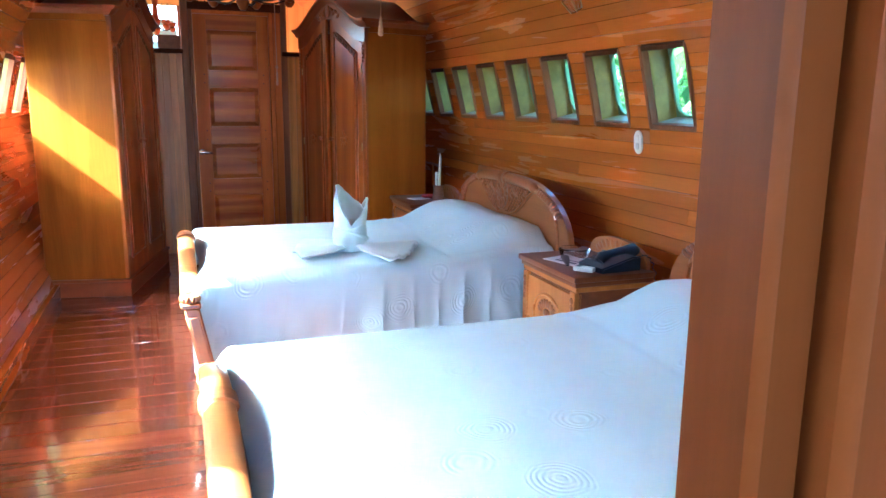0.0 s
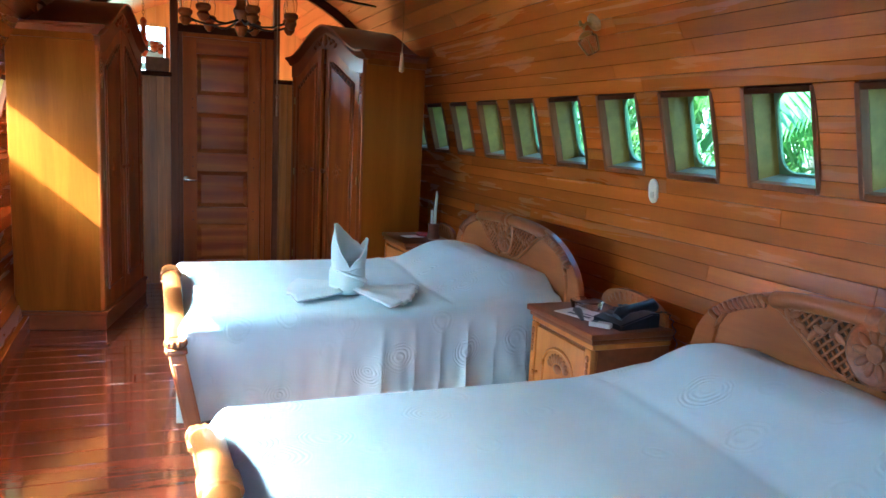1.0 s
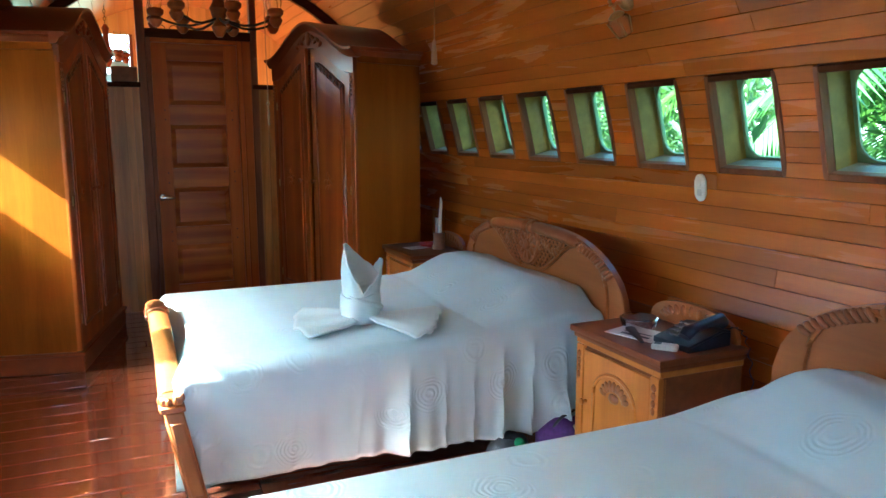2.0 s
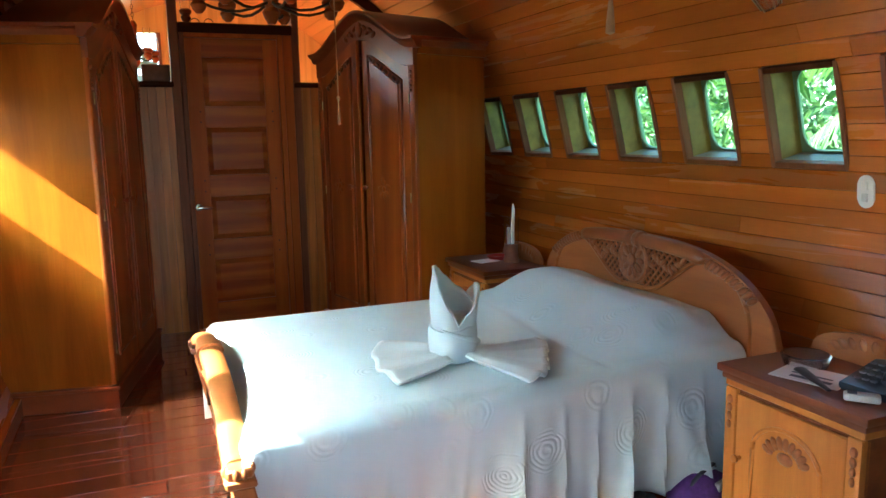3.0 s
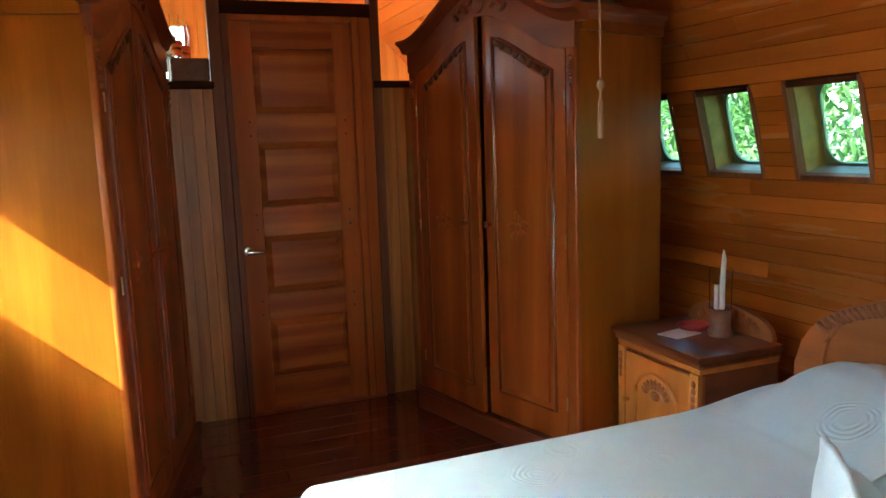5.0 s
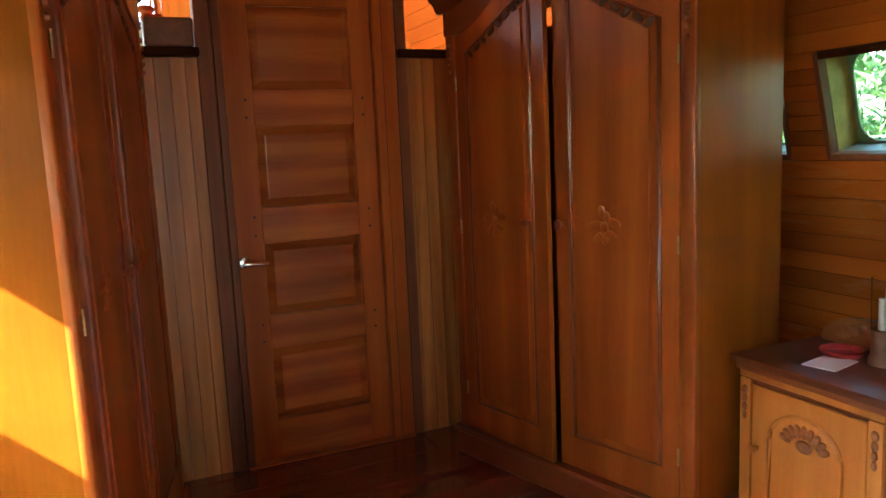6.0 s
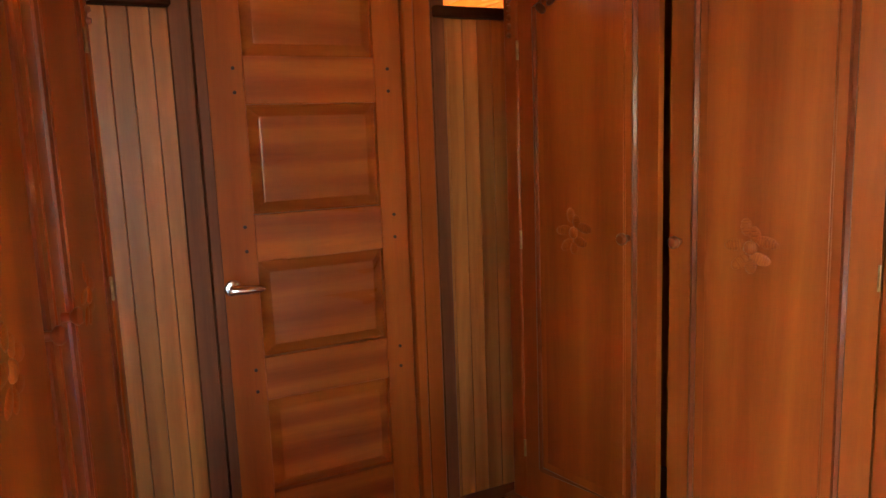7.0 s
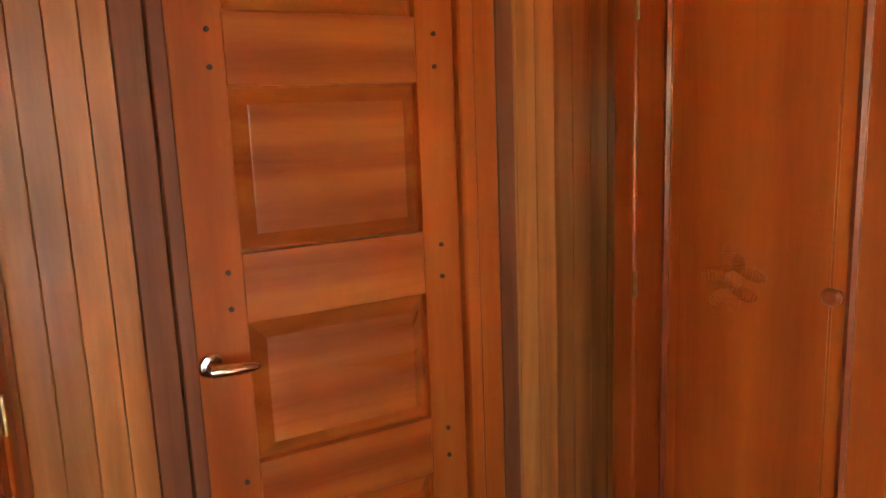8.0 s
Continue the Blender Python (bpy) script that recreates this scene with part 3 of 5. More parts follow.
def bevelled_panel(x0, x1, z0, z1, y, rise=0.019, margin=0.036):
    """A raised and fielded panel, facing -y."""
    bm = bmesh.new()
    lay = []
    for inset, d in ((0.0, 0.02), (0.006, 0.02), (margin, 0.02 - rise), (margin + 0.004, 0.0195 - rise)):
        lay.append([bm.verts.new((x, y + d, z)) for x, z in ((x0 + inset, z0 + inset), (x1 - inset, z0 + inset), (x1 - inset, z1 - inset), (x0 + inset, z1 - inset))])
    back = [bm.verts.new((x, y + 0.03, z)) for x, z in ((x0, z0), (x1, z0), (x1, z1), (x0, z1))]
    lay.insert(0, back)
    for a, b in zip(lay, lay[1:]):
        for k in range(4):
            bm.faces.new((a[k], a[(k + 1) % 4], b[(k + 1) % 4], b[k]))
    bm.faces.new(lay[-1])
    bm.faces.new(back)
    return bm


def build_door():
    door = tagged(new("door_1"), "closed red-brown wooden door with four raised panels and a steel lever", "door", kind="structure")
    y = DOOR_Y
    xl, xr, x0, x1 = 0.32, 0.933, 0.425, 0.838
    for a, b in ((xl, x0), (x1, xr)):
        part("stile", box((a, y, 0.012), (b, y + 0.04, 2.015), 0.002), DOOR_WOOD, door)
    rails = [(0.012, 0.19), (0.50, 0.64), (0.945, 1.09), (1.42, 1.56), (1.89, 2.015)]
    for a, b in rails:
        part("rail", box((x0, y, a), (x1, y + 0.04, b), 0.002), DOOR_CROSS, door)
    for (p, a), (b, q) in zip(rails, rails[1:]):
        panel = part("panel", bevelled_panel(x0, x1, a, b, y), DOOR_CROSS, door)
        for face in panel.data.polygons:
            face.use_smooth = False
    for a, b in rails[1:4]:
        for x in (x0 - 0.03, x1 + 0.045):
            for z in (a + 0.035, b - 0.035):
                part("peg", lathe([(0.0055, -0.001), (0.0055, 0.004)], 10, pose(x, y, z, 90, 0, 0)), PEG, door)
    handle = part("door_handle", lathe([(0.026, 0.0), (0.026, 0.006), (0.022, 0.011), (0.012, 0.013), (0.011, 0.045), (0.0, 0.046)], 20, pose(0.345, y, 0.872, 90, 0, 0)), CHROME, door, "polished steel lever handle on a round rose")
    part("lever", tube([(0.335, y - 0.045, 0.872), (0.36, y - 0.047, 0.872), (0.39, y - 0.046, 0.870), (0.42, y - 0.044, 0.868), (0.432, y - 0.042, 0.867)], [0.014, 0.0155, 0.0145, 0.0115, 0.006], 12), CHROME, handle)
    part("threshold", box((0.29, y - 0.03, 0.0), (1.04, y + 0.05, 0.011), 0.003), DOOR_CROSS, door)


build_door()


# ---- partition end beside the first bed ----
def build_screen():
    wall = tagged(new("wall_screen"), "brown wooden partition end with a broad upright post beside the bed", "wall", kind="structure")
    y = 1.69
    part("post", box((0.405, y - 0.01, 0.0), (0.44, y + 0.05, 2.74), 0.006), POST_WOOD, wall, "varnished red-brown upright post")
    part("post", box((0.442, y - 0.03, 0.0), (0.512, y + 0.04, 2.74), 0.008), POST_WOOD, wall, "broad brown upright post")
    x = 0.514
    while x < 2.2:
        top = 1.69
        ob = part("vertical_board", box((0.001, 0, 0), (0.094, 0.03, top), 0.004), POST_WOOD, wall)
        ob.location = (x, y, 0)
        x += 0.095
    part("cap_rail", box((0.514, y - 0.03, 1.69), (2.25, y + 0.06, 1.725), 0.006), DARK_WOOD, wall, "dark cap rail")


build_screen()


# ---- wardrobes ----
def arch_z(x, w, base, rise):
    """Height of the shaped cornice across a front of width w."""
    u = min(1.0, abs(x) / (w / 2) / 0.9)
    return base + rise * (1 - u * u * (3 - 2 * u)) ** 0.9


def build_wardrobe():
    """Front faces -y of its own frame; origin on the floor at the front's middle."""
    W, D, H, RISE = 1.12, 0.53, 1.80, 0.21
    top = thing("wardrobe", "tall varnished red-brown wooden wardrobe with shaped cornice and two carved doors", "wardrobe", "pair of wardrobes")
    h = W / 2
    part("side_panel", box((h - 0.022, 0.02, 0.12), (h, D, H), 0.003), ARMOIRE_SIDE, top, "smooth honey-brown side panel")
    part("side_panel", box((-h, 0.02, 0.12), (-h + 0.022, D, H), 0.003), ARMOIRE_SIDE, top, "smooth honey-brown side panel")
    part("back_panel", box((-h + 0.022, D - 0.015, 0.12), (h - 0.022, D, H)), ARMOIRE_SIDE, top)
    part("plinth", boxes([((-h - 0.012, -0.012, 0.0), (h + 0.012, D, 0.10)), ((-h - 0.022, -0.022, 0.10), (h + 0.022, D, 0.122))], 0.004), ARMOIRE_X, top)
    for s in (-1, 1):
        part("corner_stile", box((s * h - (0.055 if s > 0 else 0), 0.0, 0.122), (s * h + (0 if s > 0 else 0.055), 0.03, H - 0.02), 0.009, seg=3), ARMOIRE, top)
        cap = bmesh.new()
        for k in range(5):
            lathe([(0.0, 0), (0.012 - 0.001 * k, 0.004), (0.006, 0.013), (0.0, 0.014)], 10, pose(s * (h - 0.028), 0.002, H - 0.10 - 0.026 * k, 90, 0, 0), cap)
        part("carved_capital", cap, CARVE_LIGHT, top, "small carved drop ornament")
    # doors
    dh = 1.765
    for s in (-1, 1):
        xa, xb = (0.007, h - 0.058) if s > 0 else (-h + 0.058, -0.007)
        def ztop(x):
            return arch_z(x, W, dh - 0.03, RISE * 0.92)
        pts = [(xa, 0.128), (xb, 0.128)] + [(xb + (xa - xb) * k / 14, ztop(xb + (xa - xb) * k / 14)) for k in range(15)]
        door = part("door", slab(pts, 0.022, "XZ", 0.004), ARMOIRE, top)
        if s < 0:
            door.matrix_basis = pose(0.058 - h, 0.02, 0, 0, 0, -3.6) @ pose(h - 0.058, -0.02, 0)
            door["label"] = "wardrobe door standing slightly ajar"
        fa, fb = xa + 0.07, xb - 0.07
        zb = 0.25
        inner = [(fa, zb), (fb, zb)] + [(fb + (fa - fb) * k / 10, ztop(fb + (fa - fb) * k / 10) - 0.085) for k in range(11)]
        bm = tube([(x, 0.003, z) for x, z in inner] + [(fa, 0.003, zb)], 0.009, 6)
        part("panel_moulding", bm, ARMOIRE_X, door)
        fld = [(fa + 0.03, zb + 0.03), (fb - 0.03, zb + 0.03)] + [(fb - 0.03 + (fa - fb + 0.06) * k / 10, ztop(fb - 0.03 + (fa - fb + 0.06) * k / 10) - 0.125) for k in range(11)]
        part("door_panel", slab(fld, 0.01, "XZ", -0.003, bevel=0.004), ARMOIRE, door)
        part("knob", lathe([(0.009, 0.0), (0.008, 0.014), (0.016, 0.022), (0.017, 0.029), (0.011, 0.036), (0.0, 0.037)], 14, pose(0.034 if s > 0 else -0.10, 0.004, 1.02, 90, 0, 0)), ARMOIRE_X, door, "small turned wooden knob")
        # flower relief on the panel
        cx = (fa + fb) / 2 - 0.03
        blobs("petal", [pose(cx + (0.030 + 0.010 * math.sin(5 * a)) * math.cos(a), -0.0025, 1.02 + (0.046 + 0.012 * math.cos(3 * a)) * math.sin(a), 0, -math.degrees(a) + 30 * math.sin(4 * a), 0) @ Matrix.Diagonal((0.026 + 0.006 * math.cos(2 * a), 0.0045, 0.015, 1)) for a in [2 * math.pi * k / 7 + 0.3 for k in range(7)]], ARMOIRE, door)
        blobs("flower_centre", [Matrix.Translation((cx, -0.004, 1.02)) @ Matrix.Diagonal((0.018, 0.008, 0.018, 1))], ARMOIRE, door)
        blobs("carved_leaf", [pose(x, -0.002, ztop(x) - 0.105, 0, 35 * (-1) ** k, 0) @ Matrix.Diagonal((0.024, 0.007, 0.013, 1)) for k, x in enumerate([fa + 0.03 + (fb - fa - 0.06) * k / 7 for k in range(8)])], CARVE, door)
        for z in (0.3, 0.98, 1.55):
            part("hinge", lathe([(0.004, -0.028), (0.004, 0.028)], 8, pose(s * (h - 0.058), 0.0, z)), BRASS, door, "thin bronze hinge")
    # shaped cornice
    zs = [k / 36 * (W + 0.08) - (W + 0.08) / 2 for k in range(37)]
    front = [(x, arch_z(x, W + 0.08, H + 0.02, RISE) + 0.045) for x in zs]
    low = [(x, arch_z(x, W, dh - 0.03, RISE * 0.92) + 0.003) for x in reversed(zs)]
    part("frieze_board", slab([(max(-h, min(h, x)), z - 0.02) for x, z in front] + [(max(-h, min(h, x)), z) for x, z in low], 0.03, "XZ", -0.004), ARMOIRE_X, top)
    bm = bmesh.new()
    steps = [(0.0, -0.035), (-0.012, -0.025), (-0.018, -0.008), (-0.032, 0.004), (-0.045, 0.012), (-0.045, 0.028), (0.03, 0.028), (0.03, -0.035)]
    lay = [[bm.verts.new((x, y, z + d)) for y, d in steps] for x, z in front]
    for a, b in zip(lay, lay[1:]):
        for k in range(len(steps)):
            bm.faces.new((a[k], a[(k + 1) % len(steps)], b[(k + 1) % len(steps)], b[k]))
    bm.faces.new(lay[0]), bm.faces.new(lay[-1])
    part("cornice", bm, ARMOIRE_X, top, "dark shaped cornice moulding")
    for s in (-1, 1):
        bm = bmesh.new()
        prof = [(0.0, -0.035), (0.012, -0.025), (0.018, -0.008), (0.032, 0.004), (0.04, 0.012), (0.04, 0.028), (-0.03, 0.028), (-0.03, -0.035)]
        lay = [[bm.verts.new((s * (h + d), y, H + 0.065 + z)) for d, z in prof] for y in (0.031, D)]
        for k in range(8):
            bm.faces.new((lay[0][k], lay[0][(k + 1) % 8], lay[1][(k + 1) % 8], lay[1][k]))
        bm.faces.new(lay[0]), bm.faces.new(lay[1])
        part("side_cornice", bm, ARMOIRE_X, top)
        part("side_frieze", box((s * h - 0.011, 0.026, H), (s * h + 0.011, D, H + 0.07)), ARMOIRE_SIDE, top)
    bm = bmesh.new()
    lay = [[bm.verts.new((x, y, z + 0.027)) for x, z in front] for y in (0.0, D)] + [[bm.verts.new((x, y, z + 0.005)) for x, z in front] for y in (D, 0.0)]
    lay.append(lay[0])
    for a, b in zip(lay, lay[1:]):
        for k in range(36):
            bm.faces.new((a[k], a[k + 1], b[k + 1], b[k]))
    part("roof_board", bm, ARMOIRE_X, top)
    blobs("crest_shell", [Matrix.Translation((0, -0.008, H + RISE - 0.02)) @ Matrix.Diagonal((0.036, 0.014, 0.048, 1))], ARMOIRE_X, top)
    blobs("crest_leaf", [pose(s * (0.058 + 0.034 * k), -0.008, H + RISE - 0.02 - 0.012 * k + 0.010 * (-1) ** k, 0, s * 30 * (-1) ** k, 0) @ Matrix.Diagonal((0.028, 0.011, 0.013, 1)) for s in (-1, 1) for k in range(4)], ARMOIRE_X, top)
    return top


def stand(front_mid, back_way):
    """Pose for a thing whose front faces -y of its own frame: it backs onto back_way (x, y)."""
    return pose(front_mid[0], front_mid[1], 0, 0, 0, math.degrees(math.atan2(back_way[1], back_way[0])) - 90)


wardrobe = build_wardrobe()
wardrobe.matrix_basis = stand((1.303, 7.331), (0.962, 0.273))
other = copy_thing(wardrobe, stand((-0.098, 7.28), (-0.980, 0.2)))
for piece in other.children:
    if piece.name.startswith("door"):
        piece.matrix_basis = Matrix()
        if "label" in piece:
            del piece["label"]
tagged(other, "tall honey-brown wooden wardrobe catching a slanting band of sunlight")


# near-black brown: shade put into the colour, for behind the headboard lattice
LATTICE_SHADE = plain("shadowed_wood", (0.05, 0.018, 0.008), 0.7)


# ---- beds ----
BED_X0, BED_X1, BED_HALF, BED_TOP = 0.15, 1.94, 0.66, 0.565
HEAD_HALF, FOOT_HALF = 0.79, 0.69


def head_z(u):
    """Top of the headboard at u from its middle, 0 to 1."""
    u = min(abs(u), 1.0)
    return 0.59 + 0.32 * (1 - u ** 3.0) ** 0.58


def lens_low(u):
    """Lower line of the carved field of the headboard."""
    s = max(0.0, min(1.0, (abs(u) - 0.11) / 0.44))
    return 0.69 + 0.165 * (s * s * (3 - 2 * s))


def build_bed():
    """Origin on the floor, at the middle of the bed's width; x as in the room."""
    bed = thing("bed", "honey-coloured carved wooden bed with arched headboard and rolled footboard", "bed", "pair of beds")
    hw = HEAD_HALF
    x = BED_X1
    # headboard
    n = 56
    us = [-1 + 2 * k / n for k in range(n + 1)]
    outline = [(-hw, 0.30), (hw, 0.30)] + [(hw * u, head_z(u)) for u in reversed(us)]
    head = part("headboard", slab(outline, 0.032, "YZ", x + 0.012, bevel=0.003), BED_WOOD, bed)
    mid = [u for u in us if abs(u) < 0.56]
    part("top_roll", tube([(x + 0.012, hw * u, head_z(u) - 0.026) for u in mid], [0.012] + [0.03] * (len(mid) - 2) + [0.012], 12), BED_WOOD, head, "rounded roll along the top")
    part("centre_collar", tube([(x + 0.012, v, head_z(v / hw) - 0.026) for v in (-0.045, -0.038, -0.012, 0.0, 0.012, 0.038, 0.045)], [0.03, 0.039, 0.039, 0.033, 0.039, 0.039, 0.03], 14), CARVE_LIGHT, head, "carved collar round the roll")
    for s in (-1, 1):
        band = [(x + 0.008, s * hw * 0.84, 0.40)] + [(x + 0.008, s * hw * u, 0.64 + 0.215 * max(0.0, 1 - ((u - 0.5) / 0.34) ** 2.6) ** 0.6) for u in [0.84 - 0.30 * k / 20 for k in range(21)]]
        part("inner_moulding", tube(band, 0.010, 6), BED_WOOD, head)
        lip = [(x + 0.004, s * hw * u, lens_low(u) - 0.004) for u in [0.11 + 0.44 * k / 18 for k in range(19)]]
        part("field_moulding", tube(lip, 0.010, 6), BED_WOOD, head)
        blobs("scroll_leaf", [pose(x + 0.006, s * hw * u, head_z(u) - 0.03, -s * (40 + 90 * (u - 0.56)), 0, 0) @ Matrix.Diagonal((0.014, 0.013, 0.027, 1)) for u in [0.57 + 0.28 * k / 10 for k in range(11)]], CARVE_LIGHT, head)
        part("head_post", box((x + 0.046, s * (hw - 0.08) - 0.03, 0.0), (x + 0.085, s * (hw - 0.08) + 0.03, 0.60), 0.006), BED_UP, bed)
    field_u = [-0.55 + 1.1 * k / 44 for k in range(45)]
    field = [(hw * u, lens_low(u)) for u in field_u] + [(hw * u, max(head_z(u) - 0.04, lens_low(u) + 0.002)) for u in reversed(field_u)]
    # solid sheet; its dark colour stands in for shaded gaps in the openwork
    part("carved_field", slab(field, 0.006, "YZ", x + 0.006), LATTICE_SHADE, head, "dark sheet painted as the shade behind the lattice")
    lat = bmesh.new()
    for s in (-1, 1):
        k = -0.9
        while k < 0.9:
            pts = []
            for j in range(70):
                u = -0.55 + 1.1 * j / 69
                z = 0.78 + s * (u - k) * hw * 1.05
                if lens_low(u) < z < head_z(u) - 0.045:
                    pts.append((x + 0.0015 * s, hw * u, z))
            if len(pts) > 1:
                tube(pts[:1] + pts[-1:], 0.0052, 5, lat)
            k += 0.043
    part("lattice", lat, CARVE_LIGHT, head, "crossed wooden lattice")
    rnd = random.Random(4)
    vine, curl = [], bmesh.new()
    for s in (-1, 1):
        pts = []
        for k in range(26):
            t = k / 25
            u = 0.16 + 0.26 * t
            lo, hi = lens_low(u) + 0.02, head_z(u) - 0.07
            z = lo + (hi - lo) * (0.5 + 0.42 * math.sin(7 * t + 0.4))
            pts.append((x - 0.004, s * hw * u, z))
            if k % 3 == 0:
                vine.append(pose(x - 0.006, s * hw * u, z + rnd.uniform(-0.012, 0.012), rnd.uniform(0, 180), 0, 0) @ Matrix.Diagonal((0.007, 0.026, 0.012, 1)))
        tube(pts, 0.006, 6, curl)
    part("vine", curl, CARVE_LIGHT, head, "carved winding stem")
    blobs("vine_leaf", vine, CARVE_LIGHT, head)
    zr = 0.795
    part("rosette", lathe([(0.103, 0.0), (0.103, 0.016), (0.094, 0.022), (0.082, 0.015), (0.03, 0.018), (0.026, 0.028), (0.0, 0.032)], 32, pose(x + 0.008, 0, zr, 0, -90, 0)), CARVE_LIGHT, head, "round carved rosette")
    blobs("rosette_petal", [pose(x - 0.010, 0.052 * math.cos(a), zr + 0.052 * math.sin(a), math.degrees(a), 0, 0) @ Matrix.Diagonal((0.007, 0.028, 0.013, 1)) for a in [2 * math.pi * k / 10 for k in range(10)]], CARVE_LIGHT, head)
    # footboard
    fw = FOOT_HALF
    def foot_z(u):
        return 0.475 + 0.135 * (1 - abs(u) ** 2.4)
    fx = BED_X0 + 0.012
    outline = [(-fw + 0.04, 0.12), (fw - 0.04, 0.12)] + [((fw - 0.03) * u, foot_z(u) - 0.02) for u in reversed(us)]
    foot = part("footboard", slab(outline, 0.026, "YZ", fx - 0.013, bevel=0.003), BED_WOOD, bed)
    rail = bmesh.new()
    prof = [(-0.034, -0.03), (-0.04, -0.012), (-0.036, 0.004), (-0.022, 0.014), (0.0, 0.018), (0.022, 0.014), (0.036, 0.004), (0.04, -0.012), (0.034, -0.03)]
    lay = [[rail.verts.new((fx + p, (fw - 0.03) * u, foot_z(u) + q)) for p, q in prof] for u in us]
    for p, q in zip(lay, lay[1:]):
        for k in range(9):
            rail.faces.new((p[k], p[(k + 1) % 9], q[(k + 1) % 9], q[k]))
    rail.faces.new(lay[0]), rail.faces.new(lay[-1])
    part("top_rail", rail, BED_WOOD, foot, "broad rounded top rail")
    u = 0.12
    part("centre_collar", tube([(fx, (fw - 0.04) * v, foot_z(v) - 0.006) for v in (u - 0.07, u - 0.06, u - 0.01, u + 0.01, u + 0.06, u + 0.07)], [0.036, 0.047, 0.047, 0.047, 0.047, 0.036], 14, flat=0.62), CARVE_LIGHT, foot, "carved collar round the rail")
    blobs("carved_leaf", [pose(fx - 0.014, (fw - 0.04) * u, foot_z(u) - 0.07 - 0.02 * math.cos(3 * u), 40 * (-1) ** k, 0, 0) @ Matrix.Diagonal((0.012, 0.034, 0.014, 1)) for k, u in enumerate([-0.4 + 0.8 * k / 12 for k in range(13)])], CARVE_LIGHT, foot)
    part("panel_moulding", tube([(fx - 0.014, (fw - 0.12), 0.2), (fx - 0.014, -(fw - 0.12), 0.2)] + [(fx - 0.014, (fw - 0.12) * u, foot_z(u) - 0.13) for u in us] + [(fx - 0.014, (fw - 0.12), 0.2)], 0.007, 6), BED_WOOD, foot)
    for s in (-1, 1):
        yc = s * (fw - 0.01)
        post = part("foot_post", boxes([((fx - 0.032, yc - 0.032, 0.07), (fx + 0.032, yc + 0.032, 0.43)), ((fx - 0.042, yc - 0.042, 0.43), (fx + 0.042, yc + 0.042, 0.455)), ((fx - 0.036, yc - 0.036, 0.455), (fx + 0.036, yc + 0.036, 0.485)), ((fx - 0.044, yc - 0.044, 0.05), (fx + 0.044, yc + 0.044, 0.07)), ((fx - 0.038, yc - 0.038, 0.0), (fx + 0.038, yc + 0.038, 0.05))], 0.006), BED_UP, bed, "square foot post with moulded cap and base")
        part("recessed_panel", boxes([((fx - 0.02, yc - 0.035, 0.12), (fx + 0.02, yc - 0.031, 0.39)), ((fx - 0.035, yc - 0.02, 0.12), (fx - 0.031, yc + 0.02, 0.39))], 0.0015), BED_UP, post)
        blobs("cap_bead", [Matrix.Translation((fx + 0.036 * math.cos(a), yc + 0.036 * math.sin(a), 0.47)) @ Matrix.Diagonal((0.01, 0.01, 0.017, 1)) for a in [2 * math.pi * k / 10 for k in range(10)]], CARVE_LIGHT, post)
        sy = s * (BED_HALF - 0.035)
        part("side_rail", box((fx + 0.014, sy - 0.012, 0.2), (x + 0.011, sy + 0.012, 0.34), 0.004), DARK_WOOD, bed, "dark side rail")
    # the footboard leans: its foot stands nearer to the mattress than its rail
    for ob in [foot] + [c for c in foot.children if not c.name.startswith("carved_leaf")] + [c for c in bed.children if c.name.startswith("foot_post")]:
        meshes = [ob.data] + [c.data for c in ob.children if c.name.startswith("recessed_panel")]
        for me in meshes:
            for v in me.vertices:
                v.co.x += 0.2 * max(0.0, 0.45 - v.co.z)
    return bed


def fold(v, lo, hi):
    s = max(0.0, min(1.0, (v - lo) / (hi - lo)))
    return s * s * (3 - 2 * s)


